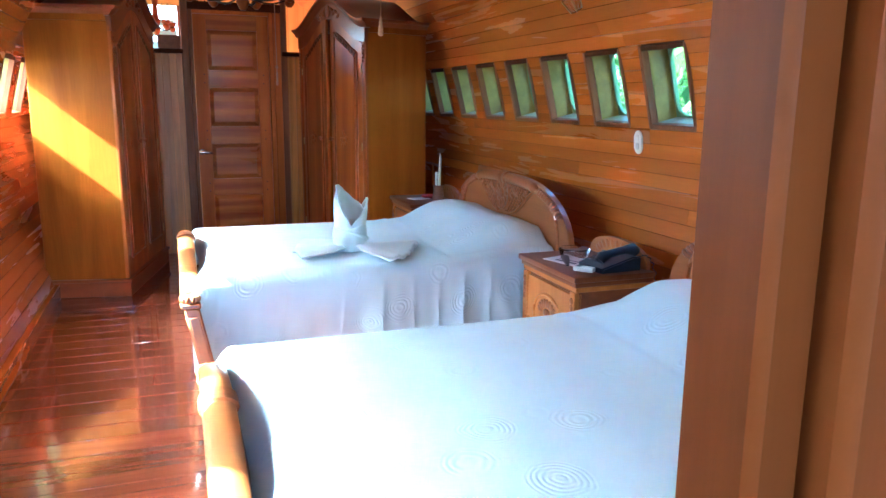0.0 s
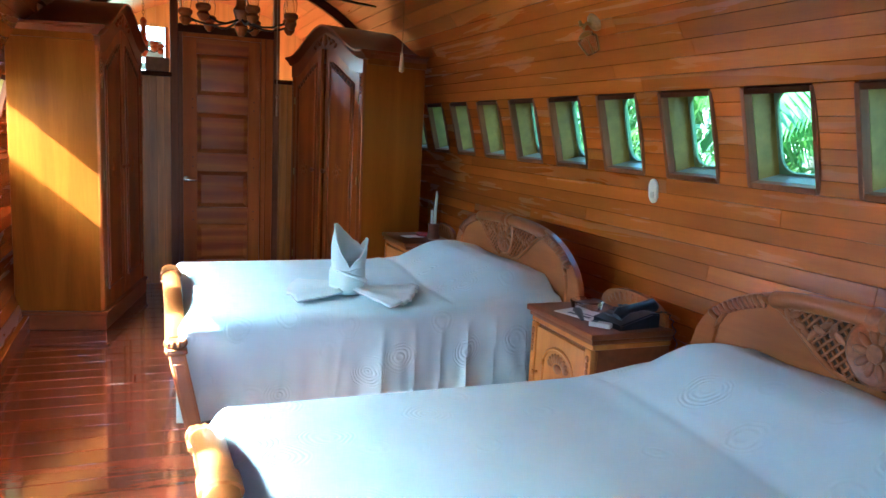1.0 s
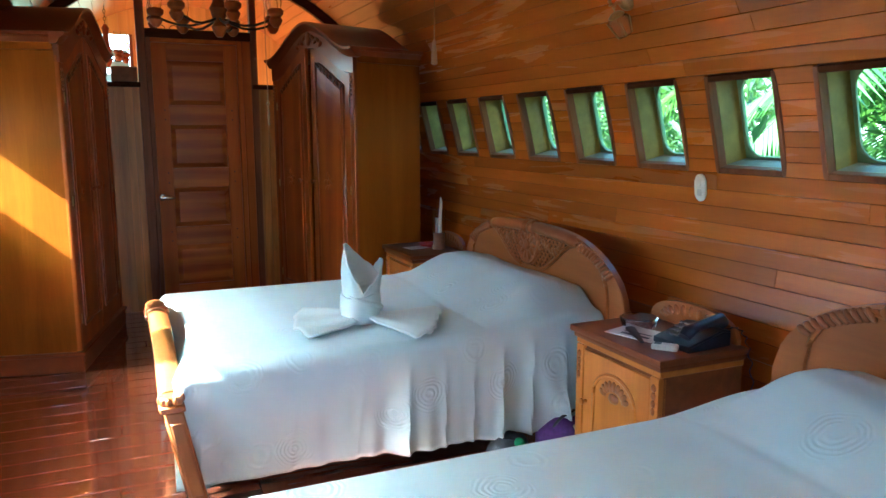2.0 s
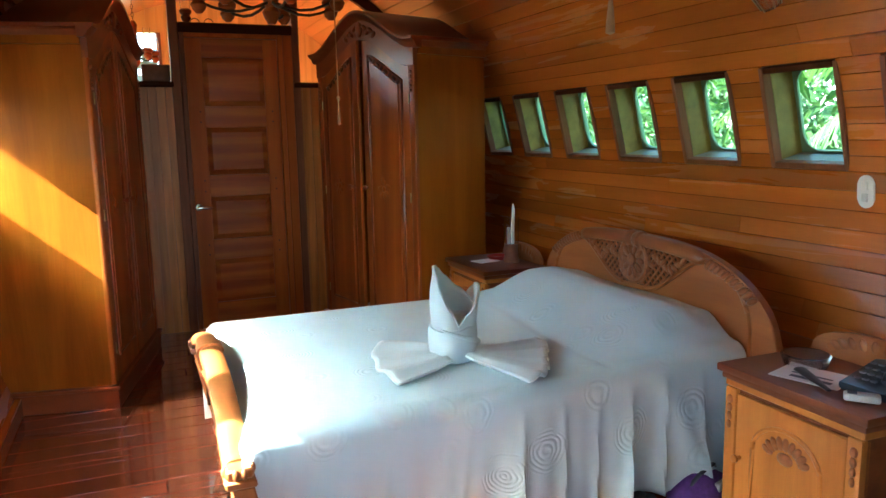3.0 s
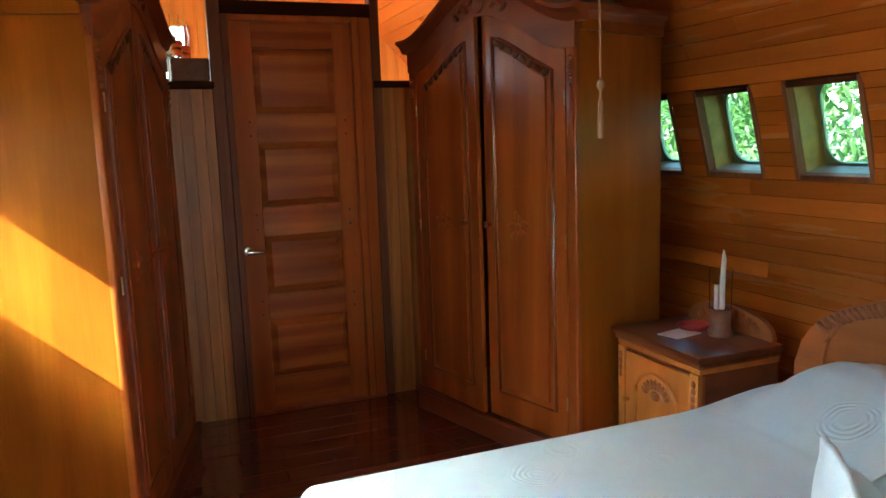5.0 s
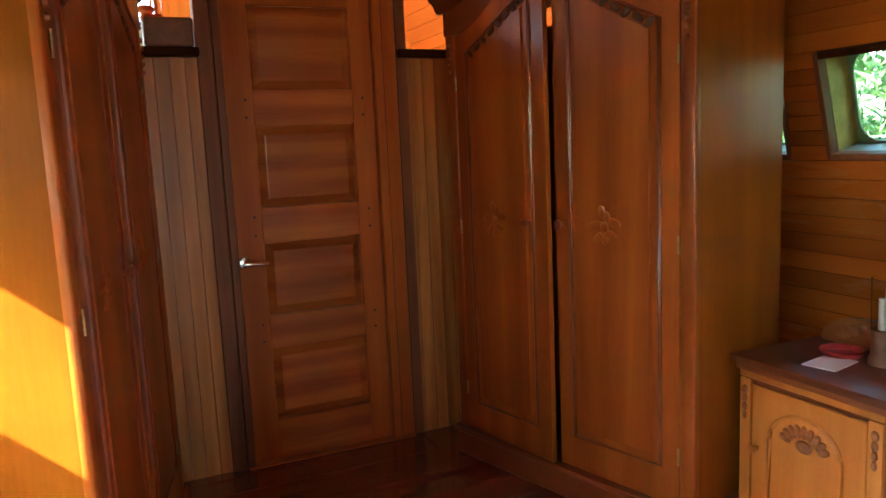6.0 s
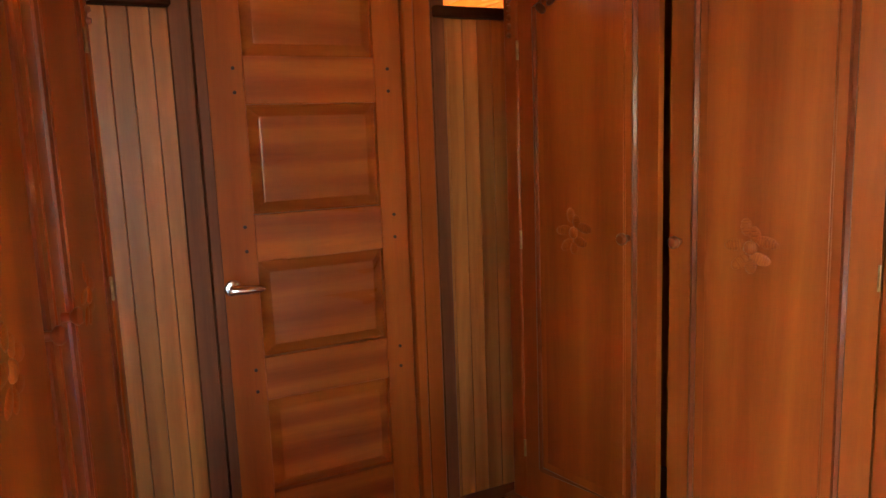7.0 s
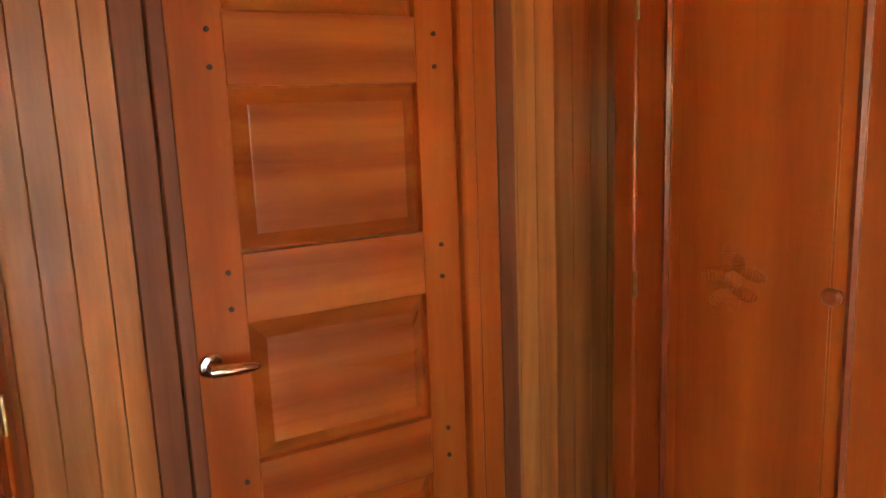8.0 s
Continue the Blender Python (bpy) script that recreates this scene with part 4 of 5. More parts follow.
def build_spread(seed):
    """Bedspread over mattress and pillows, hanging in folds at both long sides."""
    hw, top = BED_HALF + 0.012, BED_TOP
    bm = bmesh.new()
    uv = bm.loops.layers.uv.new("UVMap")
    nx = 200
    rad = 0.06
    section_pts = []
    drop = 0.47
    for k in range(22):
        section_pts.append(("skirt", -1, 1 - k / 21))
    for k in range(1, 7):
        section_pts.append(("corner", -1, k / 7))
    for k in range(45):
        section_pts.append(("top", 0, -1 + 2 * k / 44))
    for k in range(1, 7):
        section_pts.append(("corner", 1, 1 - k / 7))
    for k in range(22):
        section_pts.append(("skirt", 1, k / 21))
    grid = []
    for i in range(nx + 1):
        xs = BED_X0 + 0.012 + (BED_X1 - 0.006 - BED_X0 - 0.012) * (i / nx) ** 1.15
        row = []
        run = 0.0
        for what, s, t in section_pts:
            mid = (1 - t * t) if what == "top" else 0.0
            x = xs + 0.055 * mid * (1 - i / nx) ** 3
            pil = fold(x, 1.33, 1.70)
            endp = 1 - 0.22 * fold(x, 1.78, 1.95)
            footdrop = 1 - fold(xs, BED_X0, BED_X0 + 0.09)
            wob = noise.noise((x * 1.1, (s + t) * 2.0, seed))
            if what == "top":
                v = t
                y = (hw - rad) * v
                edge = 1 - fold(abs(v), 0.74, 1.0)
                h = top + 0.138 * pil * endp * (0.25 + 0.75 * edge) + 0.006 * wob * (1 - pil) + 0.008 * noise.noise((x * 5, y * 5, seed)) * (0.3 + pil)
                h += 0.006 * math.exp(-((x - 1.36 - 0.02 * math.sin(4 * y)) / 0.04) ** 2) - 0.004 * math.exp(-((x - 1.40 - 0.02 * math.sin(4 * y)) / 0.02) ** 2)
                h -= 0.075 * footdrop ** 1.6
                p = Vector((x, y, h))
            elif what == "corner":
                a = t * math.pi / 2
                h0 = top + 0.138 * pil * endp * 0.25 - 0.075 * footdrop ** 1.6
                p = Vector((x, s * (hw - rad + rad * math.cos(a)), h0 - rad + rad * math.sin(a)))
            else:
                h0 = top + 0.138 * pil * endp * 0.25 - 0.075 * footdrop ** 1.6 - rad
                z = h0 - t * (h0 - 0.125 - 0.014 * wob)
                swing = t ** 0.8
                f = math.sin(x * 44 + 3.0 * math.sin(x * 5.3 + seed) + seed) * 0.55 * (0.4 + 0.6 * t) + 0.45 * math.sin(x * 23 + seed * 2 + 2.5 * math.sin(3.1 * x))
                f = 0.6 * f + 0.9 * (1 - abs(math.sin(x * 17 + 2.0 * math.sin(x * 3.7 + seed) + 0.5 * t))) ** 2 - 0.3
                f *= 0.55 + 0.45 * fold(x, 0.62, 1.0)
                crumple = 0.010 * noise.noise((x * 8, z * 5, seed)) + 0.005 * noise.noise((x * 21, z * 12, seed + 3))
                near_head = 1 + 0.6 * math.exp(-((x - 1.55) / 0.12) ** 2)
                p = Vector((x + 0.012 * swing * math.sin(x * 11 + seed), s * (hw + swing * (-0.004 + 0.036 * fold(x, 0.75, 1.05) + 0.036 * f * near_head) + 0.05 * swing * math.exp(-((x - 1.56 - 0.16 * t) / 0.05) ** 2) + swing * crumple), z))
            row.append(bm.verts.new(p))
        grid.append(row)
    bm.verts.ensure_lookup_table()
    for a, b in zip(grid, grid[1:]):
        for k in range(len(section_pts) - 1):
            f = bm.faces.new((a[k], a[k + 1], b[k + 1], b[k]))
    lengths = [0.0]
    mid = grid[40]
    for p, q in zip(mid, mid[1:]):
        lengths.append(lengths[-1] + (q.co - p.co).length)
    where = {v: (i, k) for i, row in enumerate(grid) for k, v in enumerate(row)}
    for f in bm.faces:
        for lp in f.loops:
            i, k = where[lp.vert]
            lp[uv].uv = (grid[i][20].co.x, lengths[k])
    ob = part("bedspread", bm, SPREAD)
    ob.data.shade_smooth()
    mod = ob.modifiers.new("thickness", "SOLIDIFY")
    mod.thickness, mod.offset = 0.004, -1
    return ob


BED_Y = 5.39
bed = build_bed()
bed.matrix_basis = pose(0, BED_Y, 0)
for yc, seed, shift in ((BED_Y, 1.3, 0.0), (BED_Y - 2.30, 4.1, 0.045)):
    if yc != BED_Y:
        copy_thing(bed, pose(shift, yc, 0))
    mat = part("mattress", box((BED_X0 + 0.08, -BED_HALF + 0.03, 0.26), (BED_X1 - 0.03, BED_HALF - 0.03, BED_TOP - 0.02), 0.05, seg=3), MATTRESS, m=pose(shift, yc, 0))
    tagged(mat, "plain pale mattress under the white bedspread", "mattress", "mattresses")
    cover = build_spread(seed)
    cover.matrix_basis = pose(shift, yc, 0)
    tagged(cover, "white embossed bedspread pulled over the pillow, hanging in folds" if seed < 2 else "smooth white embossed bedspread with scroll pattern over the pillow", "bedspread", "bedspreads")


# ---- nightstands ----
def build_nightstand():
    """Front faces -x; origin on the floor at the front's middle; 0.5 wide along y."""
    ns = thing("nightstand", "honey-brown wooden nightstand with arched carved door", "nightstand", "pair of nightstands")
    w, d, h = 0.245, 0.375, 0.585
    part("body", box((0.018, -w, 0.07), (d, w, h - 0.02), 0.004), STAND_TOP, ns)
    part("plinth", box((0.005, -w - 0.008, 0.0), (d, w + 0.008, 0.07), 0.006), BED_WOOD, ns)
    part("tabletop", box((-0.018, -w - 0.025, h), (d, w + 0.025, h + 0.026), 0.006, seg=2), STAND_TOP, ns, "red-brown moulded tabletop")
    part("moulding", box((-0.006, -w - 0.013, h - 0.022), (d, w + 0.013, h - 0.001), 0.006, seg=2), STAND_TOP, ns)
    part("frieze", box((0.004, -w - 0.005, h - 0.045), (d, w + 0.005, h - 0.023), 0.003), STAND_FRONT, ns)
    for s in (-1, 1):
        col = part("corner_post", box((0.0, s * w - (0.045 if s > 0 else 0), 0.07), (0.04, s * w + (0 if s > 0 else 0.045), h - 0.046), 0.006, seg=2), STAND_FRONT, ns)
        drop = bmesh.new()
        for k in range(4):
            bmesh.ops.create_uvsphere(drop, u_segments=8, v_segments=5, radius=1, matrix=Matrix.Translation((0.0, s * (w - 0.022), h - 0.085 - 0.028 * k)) @ Matrix.Diagonal((0.008, 0.013 - 0.0015 * k, 0.015, 1)))
        part("carved_drop", drop, CARVE_LIGHT, col)
    door = part("door", box((0.004, -w + 0.047, 0.085), (0.02, w - 0.047, h - 0.06), 0.003), STAND_FRONT, ns)
    aw = 0.125
    arch = [(-aw, 0.14), (-aw, 0.37)] + [(aw * math.cos(math.pi - math.pi * k / 16), 0.37 + 0.10 * math.sin(math.pi * k / 16)) for k in range(1, 16)] + [(aw, 0.37), (aw, 0.14)]
    part("arch_moulding", tube([(0.003, y, z) for y, z in arch] + [(0.003, -aw, 0.14)], 0.008, 6), STAND_FRONT, door)
    rel = bmesh.new()
    for k in range(9):
        a = math.pi * (0.1 + 0.8 * k / 8)
        bmesh.ops.create_uvsphere(rel, u_segments=8, v_segments=5, radius=1, matrix=pose(0.003, 0.07 * math.cos(a), 0.375 + 0.055 * math.sin(a), math.degrees(a) + 90, 0, 0) @ Matrix.Diagonal((0.007, 0.013, 0.022, 1)))
    bmesh.ops.create_uvsphere(rel, u_segments=10, v_segments=6, radius=1, matrix=Matrix.Translation((0.002, 0, 0.385)) @ Matrix.Diagonal((0.01, 0.03, 0.02, 1)))
    part("shell_carving", rel, CARVE_LIGHT, door, "carved shell relief")
    part("knob", lathe([(0.007, 0.0), (0.006, 0.014), (0.013, 0.02), (0.013, 0.027), (0.0, 0.033)], 12, pose(0.004, w - 0.07, 0.32, 0, -90, 0)), STAND_FRONT, door, "turned wooden knob")
    n = 20
    back = [(-w * 0.95, h + 0.026), (w * 0.95, h + 0.026)] + [(w * 0.95 * math.cos(math.pi * k / n), h + 0.04 + 0.085 * math.sin(math.pi * k / n) ** 0.8) for k in range(n + 1)]
    spl = part("backsplash", slab(back, 0.022, "YZ", d - 0.024, bevel=0.003), BED_WOOD, ns, "arched carved upstand at the back")
    ros = bmesh.new()
    for k in range(11):
        a = math.pi * (0.08 + 0.84 * k / 10)
        bmesh.ops.create_uvsphere(ros, u_segments=8, v_segments=5, radius=1, matrix=pose(d - 0.025, 0.16 * math.cos(a), h + 0.045 + 0.05 * math.sin(a), math.degrees(a) + 90, 0, 0) @ Matrix.Diagonal((0.004, 0.014, 0.022, 1)))
    part("carving", ros, BED_WOOD, spl)
    return ns


NS1, NS2 = (1.668, 4.29), (1.665, 6.575)
ns = build_nightstand()
ns.matrix_basis = pose(NS1[0], NS1[1], 0)
copy_thing(ns, pose(NS2[0], NS2[1], 0))
NS_TOP = 0.612


# ---- towel figure on the far bed ----
def sheet_of_towel(marks, foot, flare, z0, fig):
    """A standing wrap of cloth: marks give (bearing, height), foot its radius below, flare how far it leans out."""
    bm = bmesh.new()
    rows, seg = 22, 64
    first, last = marks[0][0], marks[-1][0]
    lay = []
    for k in range(seg + 1):
        deg = first + (last - first) * k / seg
        for (d0, h0), (d1, h1) in zip(marks, marks[1:]):
            if d0 <= deg <= d1:
                u = (deg - d0) / (d1 - d0)
                u = 0.5 * u + 0.5 * u * u * (3 - 2 * u)
                tall = h0 + (h1 - h0) * u
        a = radians(deg)
        col = []
        for j in range(rows + 1):
            t = j / rows
            up = tall * t
            curl = 0.006 * max(0.0, t - 0.86) / 0.14 * min(1.0, tall / 0.12)
            r = foot + flare * up + 0.010 * math.sin(math.pi * min(1.0, up / 0.2)) + curl + 0.004 * noise.noise((2.2 * math.cos(a), 2.2 * math.sin(a), 9 * up))
            col.append(bm.verts.new((r * math.cos(a), r * math.sin(a), z0 + up)))
        lay.append(col)
    for p, q in zip(lay, lay[1:]):
        for j in range(rows):
            bm.faces.new((p[j], p[j + 1], q[j + 1], q[j]))
    ob = part("petal_wrap", bm, TOWEL, fig)
    ob.data.shade_smooth()
    sol = ob.modifiers.new("thickness", "SOLIDIFY")
    sol.thickness, sol.offset = 0.009, -1
    return ob


def build_towel_flower():
    fig = thing("towel_flower", "white towel rolled into an upright lily shape standing on the bed", "towel", m=pose(0.953, 5.085, BED_TOP + 0.004))
    # tall petal with a pointed tip, falling away behind and tucked into the lower one
    sheet_of_towel(((-60, 0.03), (-30, 0.05), (10, 0.085), (57, 0.13), (95, 0.175), (118, 0.203), (140, 0.216), (168, 0.214), (190, 0.19), (215, 0.135), (238, 0.075), (262, 0.015)), 0.075, -0.05, 0.115, fig)
    # lower petal turned outwards
    sheet_of_towel(((-100, 0.015), (-72, 0.06), (-45, 0.105), (-22, 0.145), (-3, 0.152), (18, 0.13), (45, 0.085), (75, 0.035)), 0.077, 0.03, 0.115, fig)
    prof = [(0.0, 0.0), (0.068, 0.0), (0.080, 0.014), (0.086, 0.05), (0.087, 0.085), (0.085, 0.115), (0.081, 0.134), (0.074, 0.14), (0.062, 0.125), (0.0, 0.11)]
    bm = lathe(prof, 48)
    for v in bm.verts:
        a = math.atan2(v.co.y, v.co.x)
        v.co.z += 0.022 * math.sin(a + 0.9) * (v.co.z / 0.13) ** 1.5
        k = 1 + 0.025 * math.sin(3 * a) + 0.03 * noise.noise((2 * math.cos(a), 2 * math.sin(a), 14 * v.co.z))
        v.co.x *= k
        v.co.y *= k
    part("rolled_band", bm, TOWEL, fig)
    path = [-2.5 + 3.2 * k / 18 for k in range(19)]
    bm = tube([(0.086 * math.cos(a), 0.086 * math.sin(a), 0.125 - 0.095 * (a + 2.5) / 3.2) for a in path], [0.002] + [0.004 + 0.006 * math.sin(math.pi * k / 17) for k in range(17)] + [0.002], 8)
    part("fold_edge", bm, TOWEL, fig)


def build_towel_fan(heading, label, reach, start, pleats, neck, spread):
    """A folded towel fan lying flat; heading in degrees, start is its narrow end, neck its radius there."""
    bm = bmesh.new()
    n = 84
    lay = []
    for j in range(15):
        s = j / 14
        row = []
        for k in range(n + 1):
            u = k / n
            a = radians(spread * (2 * u - 1))
            ph = (u * pleats + 0.12 * math.sin(6 * u)) % 1.0
            lap = ph ** 1.6 if pleats > 4 else 0.5 - 0.5 * math.cos(2 * math.pi * ph)
            r = neck + (reach - neck) * s * (1 + 0.05 * math.sin(2.5 * math.pi * u + 0.5) - 0.03 * lap)
            z = 0.004 + 0.012 * max(0.0, noise.noise((7 * r * math.cos(a), 7 * r * math.sin(a), heading * 0.1))) + (0.012 + 0.006 * math.sin(9 * u + 1)) * lap * (0.5 + 0.5 * s) + 0.016 * (1 - s) ** 2 + 0.006 * math.sin(4 * s + 5 * u) * s
            row.append(bm.verts.new((r * math.cos(a) - neck * 0.6, r * math.sin(a), max(0.001, z))))
        lay.append(row)
    for a, b in zip(lay, lay[1:]):
        for k in range(n):
            bm.faces.new((a[k], a[k + 1], b[k + 1], b[k]))
    ob = part("towel_fan", bm, TOWEL, m=pose(start[0], start[1], BED_TOP + 0.006, 0, 0, heading))
    sol = ob.modifiers.new("thickness", "SOLIDIFY")
    sol.thickness, sol.offset = 0.010, 1
    tagged(ob, label, "towel", "folded towels")


build_towel_flower()
build_towel_fan(166, "white towel folded into a rounded fan lying on the bed", 0.385, (0.95, 5.06), 3, 0.14, 40)
build_towel_fan(-32, "white towel pleated into a fan lying on the bed", 0.36, (0.965, 5.06), 6, 0.06, 38)


# ---- things on the nightstands ----
def build_phone():
    ph = thing("telephone", "blue-black corded desk telephone on the nightstand", "telephone", m=pose(NS1[0] + 0.22, NS1[1] - 0.15, NS_TOP, 0, 0, 5))
    bm = slab([(-0.10, 0.0), (0.10, 0.0), (0.10, 0.055), (0.06, 0.062), (-0.10, 0.022)], 0.18, "XZ", -0.09, bevel=0.006)
    body = part("phone_body", bm, BLACK_PLASTIC, ph)
    keys = bmesh.new()
    for i in range(4):
        for j in range(3):
            box((-0.07 + 0.024 * i, 0.0 + 0.024 * j, 0.034 + 0.0098 * i), (-0.055 + 0.024 * i, 0.016 + 0.024 * j, 0.040 + 0.0098 * i), 0.002, keys)
    part("keypad", keys, TEXT_INK, body)
    hs = tube([(-0.095, -0.055, 0.05), (-0.08, -0.055, 0.066), (-0.04, -0.055, 0.078), (0.03, -0.055, 0.088), (0.075, -0.055, 0.09), (0.095, -0.055, 0.075)], [0.022, 0.026, 0.018, 0.018, 0.027, 0.022], 12)
    hd = part("handset", hs, BLACK_PLASTIC, ph)
    path = []
    for k in range(90):
        s = k / 89
        a = s * 60
        path.append((0.10 + 0.04 * math.sin(s * 3.1) + 0.006 * math.cos(a), -0.06 - 0.14 * s + 0.006 * math.sin(a), 0.05 - 0.4 * s * s + 0.05 * math.sin(3.1 * s)))
    part("cord", tube(path, 0.0022, 5), BLACK_PLASTIC, ph)


build_phone()
rem = thing("remote_control", "small pale grey remote control lying on the nightstand", "remote control", m=pose(NS1[0] + 0.085, NS1[1] - 0.17, NS_TOP, 0, 0, -50))
rem_body = part("case", box((-0.045, -0.021, 0.0), (0.045, 0.021, 0.020), 0.006, seg=2), GREY_PLASTIC, rem)
part("screen", box((-0.036, -0.013, 0.0195), (-0.012, 0.013, 0.0212), 0.001), TEXT_INK, rem_body)
pad = thing("leaflet", "white printed leaflet lying on the nightstand", "leaflet", m=pose(NS1[0] + 0.13, NS1[1] + 0.03, NS_TOP + 0.001, 0, 0, 18))
sheet = part("sheet", box((-0.075, -0.10, 0.0), (0.075, 0.10, 0.003)), PAPER, pad)
part("printed_bar", box((-0.05, -0.07, 0.003), (-0.03, 0.05, 0.0036)), TEXT_INK, sheet)
part("printed_bar", box((-0.01, -0.06, 0.003), (0.0, 0.06, 0.0036)), TEXT_INK, sheet)
bowl = part("ashtray", lathe([(0.0, 0.006), (0.052, 0.006), (0.064, 0.036), (0.068, 0.04), (0.074, 0.036), (0.064, 0.0), (0.0, 0.0)], 28), PRESSED, m=pose(NS1[0] + 0.20, NS1[1] + 0.12, NS_TOP))
tagged(bowl, "clear glass ashtray on the nightstand", "ashtray")
brush = thing("hair_brush", "dark flat paddle lying across the leaflet", "brush", m=pose(NS1[0] + 0.085, NS1[1] - 0.01, NS_TOP + 0.005, 0, 0, 65))
part("grip", tube([(-0.10, 0, 0.008), (-0.05, 0, 0.008), (0.0, 0, 0.008), (0.09, 0, 0.008)], [0.008, 0.011, 0.016, 0.02], 10, flat=0.4), BLACK_PLASTIC, brush)


def build_candle():
    c = thing("candle_holder", "brown clay candle holder with glass chimney and white candles", "candle holder", m=pose(1.925, 6.515, NS_TOP))
    part("clay_base", lathe([(0.0, 0), (0.045, 0), (0.047, 0.015), (0.04, 0.03), (0.038, 0.09), (0.042, 0.105), (0.034, 0.107), (0.0, 0.1)], 24), CLAY, c)
    gl = part("chimney", lathe([(0.041, 0.105), (0.044, 0.26), (0.042, 0.26), (0.039, 0.107)], 24), GLASS, c, "clear glass chimney")
    gl.visible_shadow = False
    part("candle", tube([(0.008, 0, 0.1), (0.008, 0, 0.2), (0.014, 0, 0.30), (0.012, 0, 0.335)], [0.011, 0.011, 0.009, 0.003], 12), WAX, c, "tall white candle")
    part("candle", tube([(-0.014, 0.006, 0.1), (-0.014, 0.006, 0.2)], 0.0095, 12), WAX, c, "short white candle stub")


build_candle()
card = thing("card", "white folded card on the nightstand", "card", m=pose(1.80, 6.60, NS_TOP + 0.001, 0, 0, 12))
part("leaf", box((-0.07, -0.05, 0), (0.07, 0.05, 0.003)), PAPER, card)
dish = part("dish", lathe([(0.0, 0.0), (0.05, 0.0), (0.065, 0.018), (0.062, 0.022), (0.045, 0.008), (0.0, 0.008)], 24), RED, m=pose(1.90, 6.64, NS_TOP))
tagged(dish, "small red lacquer dish beside the candle", "dish")


# ---- fixtures ----
def on_wall(z, y, side=1):
    lean = math.degrees(math.atan2(wall_x(z - 0.05) - wall_x(z + 0.05), 0.1))
    return Matrix.Translation((wall_x(z, side), y, z)) @ pose(0, 0, 0, 0, 0, 0 if side > 0 else 180) @ pose(0, 0, 0, 0, -lean, 0)


plate = thing("light_switch", "white oval switch plate on the boarded wall", "light switch", m=on_wall(1.128, 4.575))
cover = part("plate", slab(rounded(0.062, 0.115, 0.03), 0.01, "YZ", -0.011, bevel=0.003), WHITE_PLASTIC, plate)
part("rocker", box((-0.016, -0.012, 0.005), (-0.010, 0.012, 0.035), 0.002), WHITE_PLASTIC, cover)
part("rocker", box((-0.016, -0.012, -0.035), (-0.010, 0.012, -0.005), 0.002), GREY_PLASTIC, cover)


FROST = glass_material("smoky_glass", (0.93, 0.93, 0.9), 0.22)


def build_sconce():
    s = thing("wall_lamp", "bronze wall lamp with a faceted glass shade on the boarded wall", "wall lamp", m=on_wall(1.875, 4.78))
    part("back_plate", lathe([(0.0, 0.026), (0.022, 0.024), (0.034, 0.016), (0.042, 0.010), (0.045, 0.0)], 24, pose(0, 0, 0.03, 0, -90, 0)), BRASS, s)
    part("arm", tube([(-0.02, 0, 0.03), (-0.045, 0, 0.045), (-0.068, 0, 0.035), (-0.072, 0, 0.01)], 0.008, 8), BRASS, s)
    part("finial", lathe([(0.0, 0.03), (0.008, 0.024), (0.006, 0.012), (0.012, 0.004), (0.0, 0.0)], 10, pose(-0.072, 0, 0.045)), BRASS, s)
    part("cup", lathe([(0.0, 0.014), (0.02, 0.008), (0.036, -0.004), (0.034, -0.010), (0.0, -0.008)], 16, pose(-0.072, 0, 0.006)), BRASS, s)
    shade = part("shade", lathe([(0.034, -0.004), (0.052, -0.018), (0.034, -0.088), (0.012, -0.096), (0.010, -0.092), (0.031, -0.086), (0.048, -0.019), (0.030, -0.006)], 6, pose(-0.072, 0, 0)), FROST, s, "faceted smoky glass shade")
    for k in range(6):
        c, d = math.cos(math.pi * k / 3), math.sin(math.pi * k / 3)
        part("lead_strip", tube([(-0.072 + 0.053 * c, 0.053 * d, -0.018), (-0.072 + 0.035 * c, 0.035 * d, -0.088)], 0.0022, 5), BRASS, shade)


build_sconce()
for y, z in ((5.66, 0.44), (5.31, 0.42)):
    o = thing("wall_socket", "round white socket low on the boarded wall", "socket", "pair of sockets", m=on_wall(z, y, -1))
    part("plate", lathe([(0.0, 0.008), (0.03, 0.008), (0.034, 0.0)], 20, pose(0, 0, 0, 0, -90, 0)), WHITE_PLASTIC, o)


def lamp_cup(parent, m):
    cup = part("lamp_cup", lathe([(0.0, -0.05), (0.012, -0.05), (0.026, -0.035), (0.034, -0.015), (0.024, 0.0), (0.038, 0.012), (0.04, 0.03), (0.03, 0.04), (0.0, 0.04)], 18, m), LAMP_WOOD, parent, "turned wooden lamp cup")
    gl = part("chimney", lathe([(0.028, 0.04), (0.034, 0.07), (0.036, 0.10), (0.026, 0.15), (0.027, 0.19), (0.025, 0.19), (0.024, 0.15), (0.034, 0.10), (0.032, 0.07), (0.026, 0.04)], 18, m), GLASS, cup, "clear glass chimney")
    gl.visible_shadow = False


